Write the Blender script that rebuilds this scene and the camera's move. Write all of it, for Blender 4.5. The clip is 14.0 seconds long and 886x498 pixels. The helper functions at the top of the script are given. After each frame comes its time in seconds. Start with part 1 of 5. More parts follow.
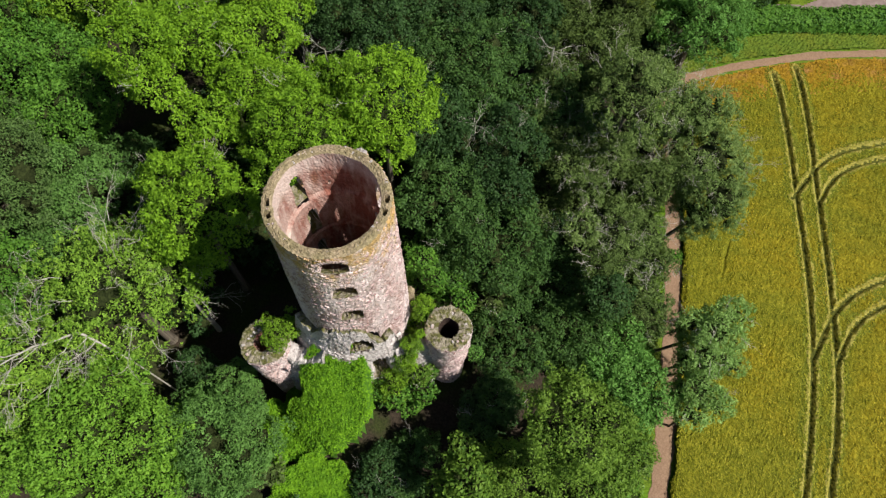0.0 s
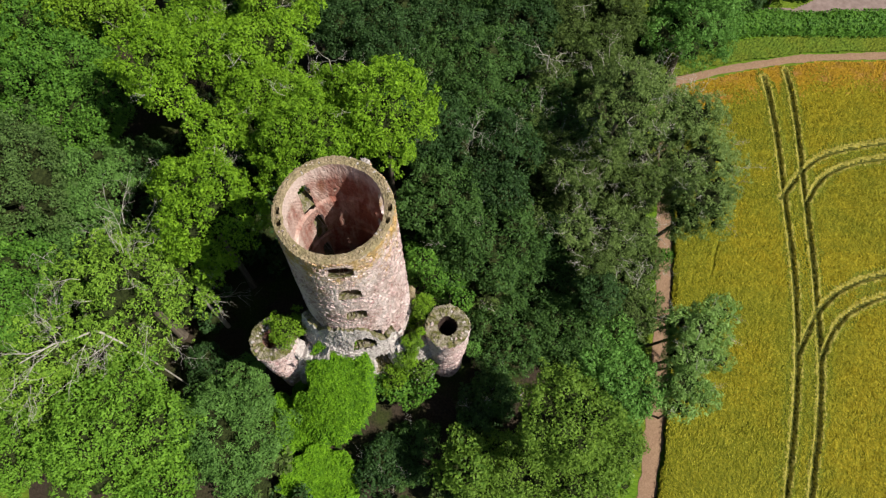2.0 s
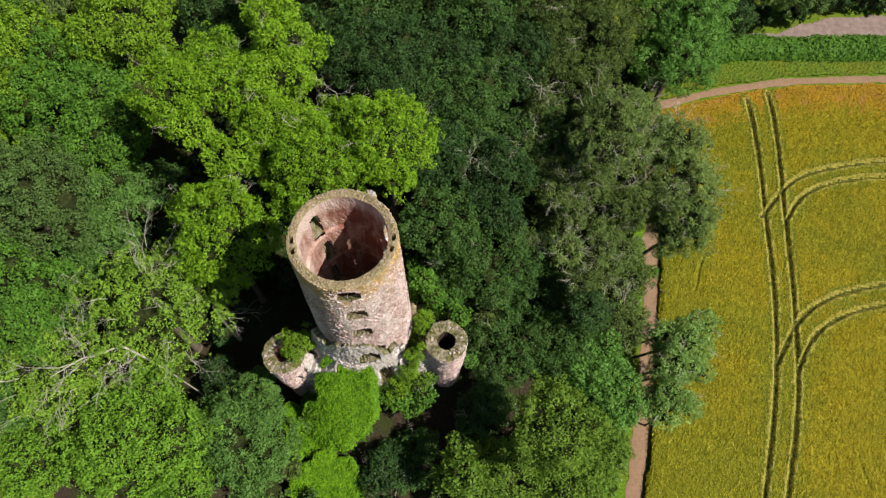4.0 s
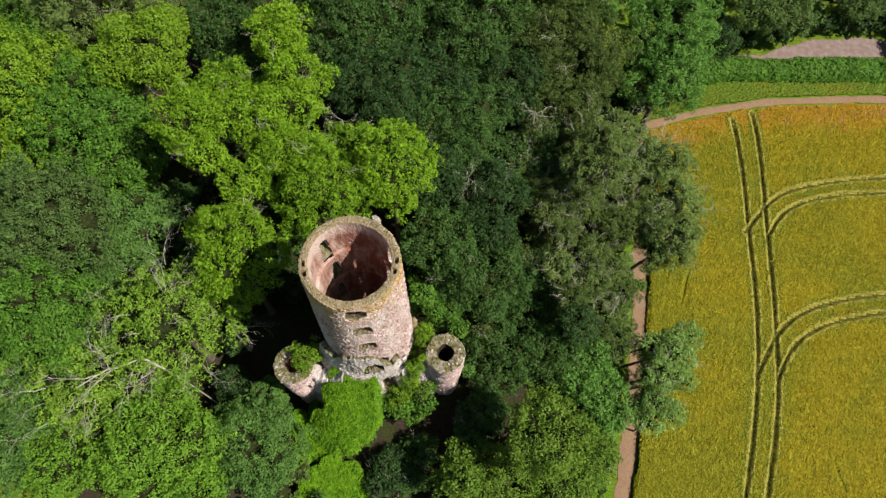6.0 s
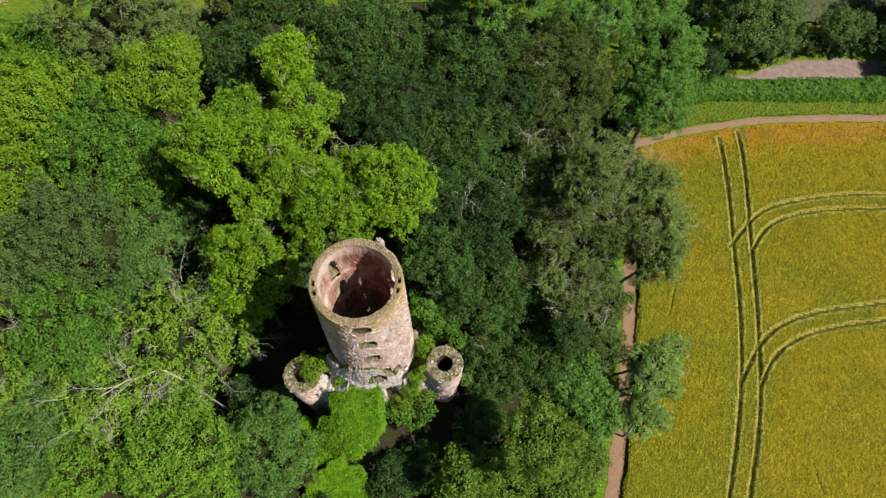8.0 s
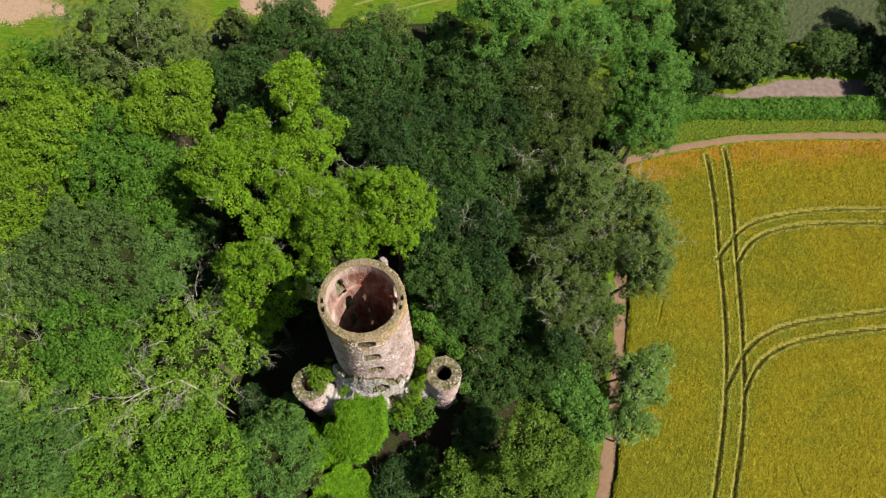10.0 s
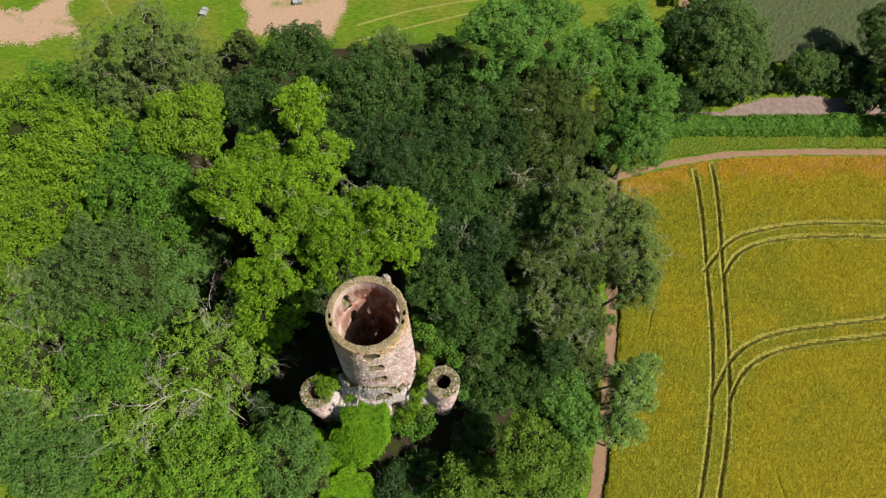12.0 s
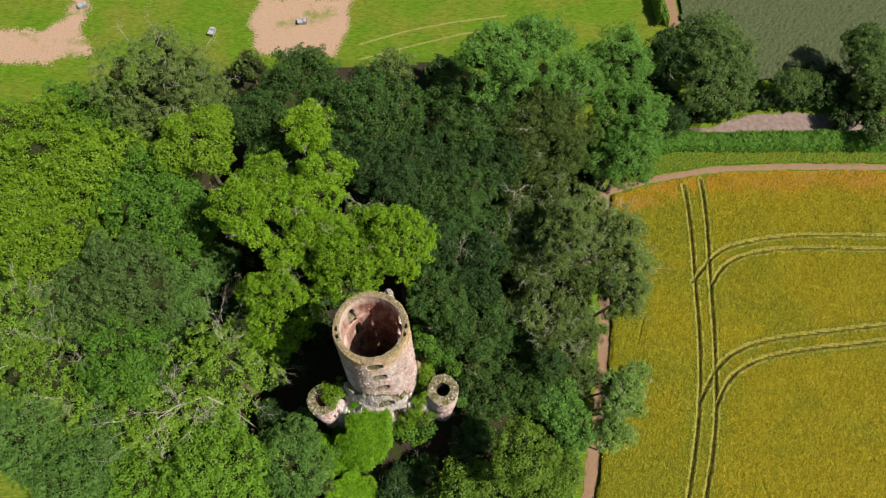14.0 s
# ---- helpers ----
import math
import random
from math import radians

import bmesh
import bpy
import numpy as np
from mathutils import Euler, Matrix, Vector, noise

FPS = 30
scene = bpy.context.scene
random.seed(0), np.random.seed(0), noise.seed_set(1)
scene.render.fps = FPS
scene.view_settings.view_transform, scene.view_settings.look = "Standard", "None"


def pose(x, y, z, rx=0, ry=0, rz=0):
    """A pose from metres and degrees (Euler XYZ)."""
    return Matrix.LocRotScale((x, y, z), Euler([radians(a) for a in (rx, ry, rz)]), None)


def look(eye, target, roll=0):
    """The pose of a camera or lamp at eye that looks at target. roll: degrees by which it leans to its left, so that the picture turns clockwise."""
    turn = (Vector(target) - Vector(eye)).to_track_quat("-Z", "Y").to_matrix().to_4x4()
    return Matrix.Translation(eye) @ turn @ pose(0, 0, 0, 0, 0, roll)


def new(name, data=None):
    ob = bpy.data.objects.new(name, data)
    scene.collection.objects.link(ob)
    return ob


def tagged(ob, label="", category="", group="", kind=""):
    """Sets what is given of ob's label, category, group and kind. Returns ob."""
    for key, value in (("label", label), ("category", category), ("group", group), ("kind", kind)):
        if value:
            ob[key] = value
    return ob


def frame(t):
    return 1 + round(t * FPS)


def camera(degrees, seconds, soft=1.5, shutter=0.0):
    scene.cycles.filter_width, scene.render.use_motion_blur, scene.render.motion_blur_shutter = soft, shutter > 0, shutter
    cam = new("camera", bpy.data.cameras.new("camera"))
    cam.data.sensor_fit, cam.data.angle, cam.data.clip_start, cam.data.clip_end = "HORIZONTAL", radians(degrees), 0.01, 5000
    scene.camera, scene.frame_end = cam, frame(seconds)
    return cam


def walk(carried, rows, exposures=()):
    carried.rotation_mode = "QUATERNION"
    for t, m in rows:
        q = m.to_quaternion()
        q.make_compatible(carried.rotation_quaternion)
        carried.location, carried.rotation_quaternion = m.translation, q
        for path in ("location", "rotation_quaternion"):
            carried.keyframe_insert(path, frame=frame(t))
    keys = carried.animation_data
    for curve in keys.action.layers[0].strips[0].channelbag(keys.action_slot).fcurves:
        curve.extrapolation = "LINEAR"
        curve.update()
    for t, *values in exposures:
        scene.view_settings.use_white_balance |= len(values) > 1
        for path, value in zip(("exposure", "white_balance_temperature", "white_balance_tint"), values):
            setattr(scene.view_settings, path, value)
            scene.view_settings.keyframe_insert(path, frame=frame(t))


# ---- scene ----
cam = camera(65.2, 14.0, soft=1.35)
PATH = [
    (0, 0, -0, 59, 24.662, -0.68, 0.005),
    (0.5, 0.006, -0.051, 59.13, 23.884, -0.679, 0.005),
    (1, 0.012, -0.104, 59.505, 23.901, -0.678, 0.005),
    (1.5, 0.017, -0.16, 60.582, 23.796, -0.678, 0.005),
    (2, 0.021, -0.219, 61.565, 23.825, -0.677, 0.001),
    (2.5, 0.026, -0.281, 62.598, 23.889, -0.676, -0.004),
    (3, 0.029, -0.346, 63.641, 23.943, -0.675, -0.009),
    (5.5, 0.041, -0.712, 68.848, 24.103, -0.672, -0.049),
    (6, 0.042, -0.794, 69.862, 24.142, -0.671, -0.059),
    (6.5, 0.042, -0.879, 70.89, 24.18, -0.67, -0.07),
    (7, 0.042, -0.966, 71.878, 24.242, -0.67, -0.081),
    (7.5, 0.042, -1.057, 72.925, 24.27, -0.669, -0.094),
    (8, 0.041, -1.15, 73.927, 24.33, -0.668, -0.107),
    (10.5, 0.029, -1.658, 79.149, 24.565, -0.665, -0.185),
    (11, 0.025, -1.769, 80.209, 24.612, -0.664, -0.203),
    (11.5, 0.021, -1.882, 81.266, 24.68, -0.663, -0.222),
    (12, 0.017, -1.998, 82.268, 24.732, -0.662, -0.242),
    (12.5, 0.011, -2.116, 83.356, 24.772, -0.662, -0.262),
    (13, 0.006, -2.238, 84.323, 24.843, -0.661, -0.283),
    (13.5, -0, -2.362, 85.355, 24.937, -0.66, -0.305),
    (14, -0.007, -2.49, 86.395, 24.974, -0.659, -0.328),
]
walk(cam, [(t, pose(x, y, z, rx, ry, rz)) for t, x, y, z, rx, ry, rz in PATH],
     [(0.0, 0.5, 6500, 10), (3.0, 0.5, 6750, 10), (7.0, 0.5, 6900, 10), (14.0, 0.48, 7050, 10)])

# ---- light ----
SUN_AZ, SUN_EL = -20.0, 52.0  # degrees: azimuth from +x towards +y, elevation
world = bpy.data.worlds.new("sky")
scene.world = world
world.use_nodes = True
wn = world.node_tree.nodes
sky = wn.new("ShaderNodeTexSky")
sky.sky_type, sky.sun_disc = "NISHITA", False
sky.sun_elevation, sky.sun_rotation = radians(SUN_EL), radians(90 - SUN_AZ)
world.node_tree.links.new(sky.outputs[0], wn["Background"].inputs[0])
wn["Background"].inputs[1].default_value = 0.05
sun_data = bpy.data.lights.new("sun", "SUN")
sun_data.energy, sun_data.angle, sun_data.color = 4.75, radians(0.53), (1.0, 0.95, 0.87)
sun = new("sun", sun_data)
az, el = radians(SUN_AZ), radians(SUN_EL)
to_sun = Vector((math.cos(az) * math.cos(el), math.sin(az) * math.cos(el), math.sin(el)))
sun.matrix_world = look(to_sun * 200, (0, 0, 0))


# ---- materials ----
def material(name, build, rough=0.9, bump=None):
    """build(nodes, links, coords) gives a colour socket, or (colour, height)."""
    m = bpy.data.materials.new(name)
    m.use_nodes = True
    nt = m.node_tree
    bsdf = nt.nodes["Principled BSDF"]
    bsdf.inputs["Roughness"].default_value = rough
    bsdf.inputs["Specular IOR Level"].default_value = 0.12
    co = nt.nodes.new("ShaderNodeTexCoord").outputs["Object"]
    colour, height = build(nt.nodes, nt.links, co)
    nt.links.new(colour, bsdf.inputs["Base Color"])
    if height is not None:
        b = nt.nodes.new("ShaderNodeBump")
        b.inputs["Distance"].default_value = bump or 0.05
        b.inputs["Strength"].default_value = 0.8
        nt.links.new(height, b.inputs["Height"])
        nt.links.new(b.outputs[0], bsdf.inputs["Normal"])
    return m


def noise_tex(n, l, co, scale, detail=4.0, rough=0.55, dist=0.0):
    t = n.new("ShaderNodeTexNoise")
    t.inputs["Scale"].default_value, t.inputs["Detail"].default_value = scale, detail
    t.inputs["Roughness"].default_value, t.inputs["Distortion"].default_value = rough, dist
    l.new(co, t.inputs["Vector"])
    return t.outputs["Fac"]


def voronoi(n, l, co, scale, feature="F1"):
    t = n.new("ShaderNodeTexVoronoi")
    t.feature = feature
    t.inputs["Scale"].default_value = scale
    l.new(co, t.inputs["Vector"])
    return t


def ramp(n, l, fac, stops):
    r = n.new("ShaderNodeValToRGB")
    el_ = r.color_ramp.elements
    el_[0].position, el_[0].color = stops[0][0], (*stops[0][1], 1)
    el_[1].position, el_[1].color = stops[-1][0], (*stops[-1][1], 1)
    for p, c in stops[1:-1]:
        e = el_.new(p)
        e.color = (*c, 1)
    l.new(fac, r.inputs[0])
    return r.outputs[0]


def mix(n, l, fac, a, b, mode="MIX"):
    m = n.new("ShaderNodeMix")
    m.data_type, m.blend_type = "RGBA", mode
    for sock, v in ((m.inputs[0], fac), (m.inputs[6], a), (m.inputs[7], b)):
        if isinstance(v, (int, float)):
            sock.default_value = v
        elif isinstance(v, tuple):
            sock.default_value = (*v, 1)
        else:
            l.new(v, sock)
    return m.outputs[2]


def calc(n, l, op, a, b=0.0):
    m = n.new("ShaderNodeMath")
    m.operation = op
    for sock, v in ((m.inputs[0], a), (m.inputs[1], b)):
        if isinstance(v, (int, float)):
            sock.default_value = v
        else:
            l.new(v, sock)
    return m.outputs[0]


def stretch(n, l, co, sx, sy, sz):
    m = n.new("ShaderNodeMapping")
    m.inputs["Scale"].default_value = (sx, sy, sz)
    l.new(co, m.inputs["Vector"])
    return m.outputs[0]


def leaf_material(name, dark, light, glow=0.35):
    """Foliage: each leaf spray its own tint, clumps lighter and darker, light passing through the leaves."""
    m = bpy.data.materials.new(name)
    m.use_nodes = True
    n, l = m.node_tree.nodes, m.node_tree.links
    bsdf = n["Principled BSDF"]
    co = n.new("ShaderNodeTexCoord").outputs["Object"]
    geo_ = n.new("ShaderNodeNewGeometry")
    info = n.new("ShaderNodeObjectInfo")
    clump = noise_tex(n, l, co, 0.8, 3.0, 0.6)
    spray = noise_tex(n, l, co, 2.0, 2.0, 0.5)
    mixed = calc(n, l, "ADD", calc(n, l, "MULTIPLY", geo_.outputs["Random Per Island"], 0.40), calc(n, l, "MULTIPLY", clump, 0.45))
    mixed = calc(n, l, "ADD", mixed, calc(n, l, "MULTIPLY", calc(n, l, "SUBTRACT", spray, 0.36), 0.95))
    mixed = calc(n, l, "ADD", mixed, calc(n, l, "MULTIPLY", calc(n, l, "SUBTRACT", info.outputs["Random"], 0.5), 0.2))
    mid_ = tuple((a + b) / 2 for a, b in zip(dark, light))
    c = ramp(n, l, mixed, [(0.22, dark), (0.55, mid_), (0.95, light)])
    l.new(c, bsdf.inputs["Base Color"])
    bsdf.inputs["Roughness"].default_value = 0.6
    bsdf.inputs["Specular IOR Level"].default_value = 0.16
    tr = n.new("ShaderNodeBsdfTranslucent")
    l.new(mix(n, l, 0.35, c, (0.27, 0.42, 0.03)), tr.inputs[0])
    sh = n.new("ShaderNodeMixShader")
    sh.inputs[0].default_value = glow * 0.7
    l.new(bsdf.outputs[0], sh.inputs[1])
    l.new(tr.outputs[0], sh.inputs[2])
    l.new(sh.outputs[0], n["Material Output"].inputs[0])
    return m


LEAF = {
    "bright": leaf_material("bright_leaves", (0.072, 0.165, 0.009), (0.255, 0.455, 0.026), 0.4),
    "lime": leaf_material("lime_leaves", (0.067, 0.142, 0.008), (0.202, 0.355, 0.025), 0.3),
    "mid": leaf_material("green_leaves", (0.040, 0.120, 0.014), (0.135, 0.290, 0.034), 0.3),
    "dull": leaf_material("dull_leaves", (0.044, 0.089, 0.021), (0.131, 0.220, 0.058), 0.2),
    "blue": leaf_material("blue_green_leaves", (0.042, 0.104, 0.020), (0.145, 0.290, 0.062), 0.25),
    "grey": leaf_material("grey_green_leaves", (0.076, 0.132, 0.032), (0.27, 0.38, 0.115), 0.4),
    "dark": leaf_material("dark_leaves", (0.013, 0.037, 0.010), (0.053, 0.115, 0.030), 0.2),
    "deep": leaf_material("deep_green_leaves", (0.022, 0.057, 0.014), (0.078, 0.162, 0.034), 0.25),
    "olive": leaf_material("olive_leaves", (0.028, 0.053, 0.011), (0.110, 0.166, 0.038), 0.2),
    "fresh": leaf_material("fresh_leaves", (0.052, 0.147, 0.022), (0.186, 0.385, 0.078), 0.35),
    "ash_grey": leaf_material("shaded_willow_leaves", (0.050, 0.090, 0.020), (0.190, 0.275, 0.075), 0.25),
    "grove": leaf_material("grove_leaves", (0.052, 0.145, 0.012), (0.180, 0.350, 0.034), 0.3),
    "leafy": leaf_material("leafy_leaves", (0.047, 0.108, 0.012), (0.170, 0.285, 0.036), 0.3),
    "ashy": leaf_material("ashy_leaves", (0.071, 0.165, 0.015), (0.257, 0.433, 0.048), 0.3),
    "ivy": leaf_material("ivy_leaves", (0.060, 0.165, 0.008), (0.23, 0.46, 0.020), 0.35),
    "sallow": leaf_material("sallow_leaves", (0.12, 0.23, 0.05), (0.33, 0.51, 0.15), 0.5),
}


def bark_build(n, l, co):
    f = noise_tex(n, l, stretch(n, l, co, 6, 6, 1.2), 2.0, 6)
    return ramp(n, l, f, [(0.3, (0.05, 0.04, 0.03)), (0.7, (0.20, 0.17, 0.13))]), f


def shade_core_build(n, l, co):
    """The inside of a crown: crossing twigs and old leaves, painted dark for the shade in its gaps."""
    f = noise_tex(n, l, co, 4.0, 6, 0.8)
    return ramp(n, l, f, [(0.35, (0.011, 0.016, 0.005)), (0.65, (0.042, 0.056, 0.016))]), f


def dead_build(n, l, co):
    f = noise_tex(n, l, co, 5.0, 5)
    return ramp(n, l, f, [(0.3, (0.24, 0.22, 0.185)), (0.7, (0.48, 0.455, 0.40))]), f


def litter_build(n, l, co):
    a, b = noise_tex(n, l, co, 0.35, 5), noise_tex(n, l, co, 6.0, 6, 0.7)
    c1 = ramp(n, l, b, [(0.3, (0.016, 0.013, 0.009)), (0.7, (0.060, 0.045, 0.031))])
    c2 = ramp(n, l, b, [(0.3, (0.013, 0.020, 0.005)), (0.7, (0.045, 0.060, 0.015))])
    return mix(n, l, ramp(n, l, a, [(0.45, (0, 0, 0)), (0.62, (1, 1, 1))]), c1, c2), b


def grass_build(n, l, co):
    a, b = noise_tex(n, l, co, 0.12, 4), noise_tex(n, l, stretch(n, l, co, 0.5, 3, 1), 2.5, 6, 0.7)
    c1 = ramp(n, l, b, [(0.36, (0.040, 0.095, 0.005)), (0.64, (0.12, 0.215, 0.014))])
    c2 = ramp(n, l, b, [(0.36, (0.07, 0.10, 0.009)), (0.64, (0.185, 0.21, 0.028))])
    return mix(n, l, ramp(n, l, a, [(0.42, (0, 0, 0)), (0.65, (1, 1, 1))]), c1, c2), b


def verge_build(n, l, co):
    a, b = noise_tex(n, l, co, 0.35, 4), noise_tex(n, l, co, 4.0, 5, 0.75)
    c1 = ramp(n, l, b, [(0.35, (0.028, 0.055, 0.005)), (0.65, (0.12, 0.18, 0.018))])
    c2 = ramp(n, l, b, [(0.35, (0.038, 0.060, 0.005)), (0.65, (0.145, 0.175, 0.016))])
    return mix(n, l, ramp(n, l, a, [(0.42, (0, 0, 0)), (0.62, (1, 1, 1))]), c1, c2), b


def soil_build(n, l, co):
    a, b = noise_tex(n, l, co, 0.5, 4), noise_tex(n, l, co, 7.0, 6, 0.7)
    c1 = ramp(n, l, b, [(0.3, (0.15, 0.085, 0.055)), (0.7, (0.29, 0.18, 0.125))])
    c2 = ramp(n, l, b, [(0.3, (0.19, 0.12, 0.07)), (0.7, (0.31, 0.22, 0.14))])
    return mix(n, l, a, c1, c2), b


def bare_build(n, l, co):
    b = noise_tex(n, l, co, 5.0, 6, 0.7)
    c1 = ramp(n, l, b, [(0.3, (0.27, 0.175, 0.118)), (0.7, (0.44, 0.315, 0.23))])
    c2, _ = grass_build(n, l, co)
    a = noise_tex(n, l, co, 0.22, 7, 0.68)
    return mix(n, l, ramp(n, l, a, [(0.53, (0, 0, 0)), (0.70, (0.9, 0.9, 0.9))]), c1, c2), b


def ripe_build(n, l, co):
    a, b = noise_tex(n, l, co, 0.5, 5, 0.65), noise_tex(n, l, co, 5.0, 5, 0.7)
    c1 = ramp(n, l, b, [(0.35, (0.15, 0.085, 0.004)), (0.65, (0.38, 0.23, 0.018))])
    c2 = ramp(n, l, b, [(0.35, (0.20, 0.10, 0.02)), (0.65, (0.38, 0.21, 0.07))])
    return mix(n, l, ramp(n, l, a, [(0.5, (0, 0, 0)), (0.65, (1, 1, 1))]), c1, c2), b


def straw_build(n, l, co):
    b = noise_tex(n, l, co, 6.0, 5, 0.75)
    return ramp(n, l, b, [(0.35, (0.10, 0.095, 0.008)), (0.65, (0.42, 0.37, 0.09))]), b


def pressed_shade_build(n, l, co):
    # pressed stalks, their colour darkened for the shade down in the ruts
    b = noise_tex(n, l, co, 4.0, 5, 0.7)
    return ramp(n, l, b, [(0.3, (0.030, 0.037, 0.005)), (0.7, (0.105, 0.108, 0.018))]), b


def crop_build(n, l, co):
    """Barley: flecked ears and dark gaps, turning from green to gold in broad drifts."""
    a = noise_tex(n, l, co, 0.09, 5, 0.6, 0.8)
    bands = noise_tex(n, l, stretch(n, l, co, 0.05, 1.0, 1), 0.6, 3, 0.5)
    a = calc(n, l, "ADD", calc(n, l, "MULTIPLY", a, 0.62), calc(n, l, "MULTIPLY", bands, 0.38))
    xyz = n.new("ShaderNodeSeparateXYZ")
    l.new(co, xyz.inputs[0])
    a = calc(n, l, "ADD", a, calc(n, l, "MULTIPLY", calc(n, l, "SUBTRACT", xyz.outputs["X"], 36.0), 0.006))  # riper away from the wood
    b = noise_tex(n, l, stretch(n, l, co, 1.4, 1.0, 1), 9.0, 6, 0.85, 0.4)
    tuft = noise_tex(n, l, stretch(n, l, co, 1.0, 0.6, 1), 2.1, 5, 0.75, 0.8)
    b = calc(n, l, "ADD", calc(n, l, "MULTIPLY", b, 0.65), calc(n, l, "MULTIPLY", tuft, 0.35))
    c1 = ramp(n, l, b, [(0.38, (0.032, 0.040, 0.001)), (0.50, (0.111, 0.118, 0.006)), (0.62, (0.32, 0.285, 0.022))])
    c2 = ramp(n, l, b, [(0.38, (0.052, 0.046, 0.001)), (0.50, (0.158, 0.145, 0.006)), (0.62, (0.365, 0.302, 0.022))])
    return mix(n, l, ramp(n, l, a, [(0.43, (0, 0, 0)), (0.56, (1, 1, 1))]), c1, c2), b


def ears_build(n, l, co):
    """Single ears, straw-gold to green, greener by the wood and turning orange at the worn headland."""
    xyz = n.new("ShaderNodeSeparateXYZ")
    l.new(co, xyz.inputs[0])
    drift = calc(n, l, "ADD", noise_tex(n, l, co, 0.09, 5, 0.6, 0.8), calc(n, l, "MULTIPLY", calc(n, l, "SUBTRACT", xyz.outputs["X"], 36.0), 0.006))
    pick = n.new("ShaderNodeNewGeometry").outputs["Random Per Island"]
    green = ramp(n, l, pick, [(0.0, (0.105, 0.122, 0.005)), (0.6, (0.235, 0.235, 0.014)), (1.0, (0.38, 0.355, 0.04))])
    gold = ramp(n, l, pick, [(0.0, (0.15, 0.122, 0.003)), (0.6, (0.31, 0.25, 0.011)), (1.0, (0.46, 0.37, 0.035))])
    c = mix(n, l, ramp(n, l, drift, [(0.42, (0, 0, 0)), (0.58, (1, 1, 1))]), green, gold)
    ripe = calc(n, l, "ADD", calc(n, l, "MULTIPLY", calc(n, l, "SUBTRACT", xyz.outputs["Y"], 46.6), 0.3), noise_tex(n, l, co, 0.25, 5, 0.65))
    return mix(n, l, ramp(n, l, ripe, [(0.45, (0, 0, 0)), (1.1 - 0.2, (0.9, 0.9, 0.9))]), c, (0.34, 0.205, 0.025)), None


def green_crop_build(n, l, co):
    """Barley that stands greener beside the wheel tracks."""
    b = noise_tex(n, l, stretch(n, l, co, 1.6, 0.8, 1), 7.0, 6, 0.85, 0.4)
    return ramp(n, l, b, [(0.38, (0.035, 0.046, 0.003)), (0.50, (0.098, 0.116, 0.008)), (0.63, (0.275, 0.275, 0.028))]), b


def far_crop_build(n, l, co):
    b = noise_tex(n, l, co, 3.0, 6, 0.8)
    return ramp(n, l, b, [(0.3, (0.036, 0.050, 0.022)), (0.7, (0.098, 0.120, 0.058))]), b


def lane_build(n, l, co):
    b = noise_tex(n, l, co, 1.5, 6, 0.6)
    return ramp(n, l, b, [(0.3, (0.16, 0.118, 0.105)), (0.7, (0.26, 0.20, 0.185))]), b


def stonework(stops, mortar, wash, lichen):
    """Flat-bedded rubble with lime mortar, washed with pale lime and, high up, spotted with yellow lichen."""
    def build(n, l, co):
        st = stretch(n, l, co, 1, 1, 2.1)
        v, e = voronoi(n, l, st, 5.2), voronoi(n, l, st, 5.2, "DISTANCE_TO_EDGE")
        sep = n.new("ShaderNodeSeparateColor")
        l.new(v.outputs["Color"], sep.inputs[0])
        stone = ramp(n, l, sep.outputs[0], stops)
        c = mix(n, l, ramp(n, l, e.outputs["Distance"], [(0.02, (0.8, 0.8, 0.8)), (0.11, (0, 0, 0))]), stone, mortar)
        big = noise_tex(n, l, stretch(n, l, co, 1, 1, 0.4), 0.5, 6, 0.62)
        c = mix(n, l, ramp(n, l, big, [(0.40, (0, 0, 0)), (0.58, (0.85, 0.85, 0.85))]), c, wash)
        fine = noise_tex(n, l, co, 11.0, 5, 0.7)
        c = mix(n, l, 0.42, c, ramp(n, l, fine, [(0.3, (0.5, 0.48, 0.46)), (0.65, (1, 1, 1))]), "MULTIPLY")
        pit = noise_tex(n, l, stretch(n, l, co, 1, 1, 1.6), 4.2, 2, 0.4)
        c = mix(n, l, ramp(n, l, pit, [(0.66, (0, 0, 0)), (0.72, (0.85, 0.85, 0.85))]), c, (0.07, 0.045, 0.035))
        if lichen:
            xyz = n.new("ShaderNodeSeparateXYZ")
            l.new(co, xyz.inputs[0])
            high = calc(n, l, "MULTIPLY", calc(n, l, "SUBTRACT", xyz.outputs["Z"], 22.0), 0.05)
            spot = calc(n, l, "ADD", noise_tex(n, l, co, 0.9, 6, 0.65), high)
            c = mix(n, l, ramp(n, l, spot, [(0.60, (0, 0, 0)), (0.76, (0.8, 0.8, 0.8))]), c, (0.50, 0.31, 0.06))
        h = calc(n, l, "ADD", calc(n, l, "MULTIPLY", ramp(n, l, e.outputs["Distance"], [(0.0, (0, 0, 0)), (0.14, (1, 1, 1))]), 0.7), calc(n, l, "SUBTRACT", fine, ramp(n, l, pit, [(0.62, (0, 0, 0)), (0.72, (1, 1, 1))])))
        return c, h
    return build


def moss_build(n, l, co):
    a, b = noise_tex(n, l, co, 1.1, 5, 0.65), noise_tex(n, l, co, 7.0, 5, 0.7)
    c1 = ramp(n, l, b, [(0.3, (0.15, 0.115, 0.07)), (0.7, (0.40, 0.32, 0.21))])
    c2 = ramp(n, l, b, [(0.3, (0.115, 0.095, 0.050)), (0.7, (0.30, 0.25, 0.14))])
    return mix(n, l, ramp(n, l, a, [(0.40, (0, 0, 0)), (0.6, (1, 1, 1))]), c1, c2), b


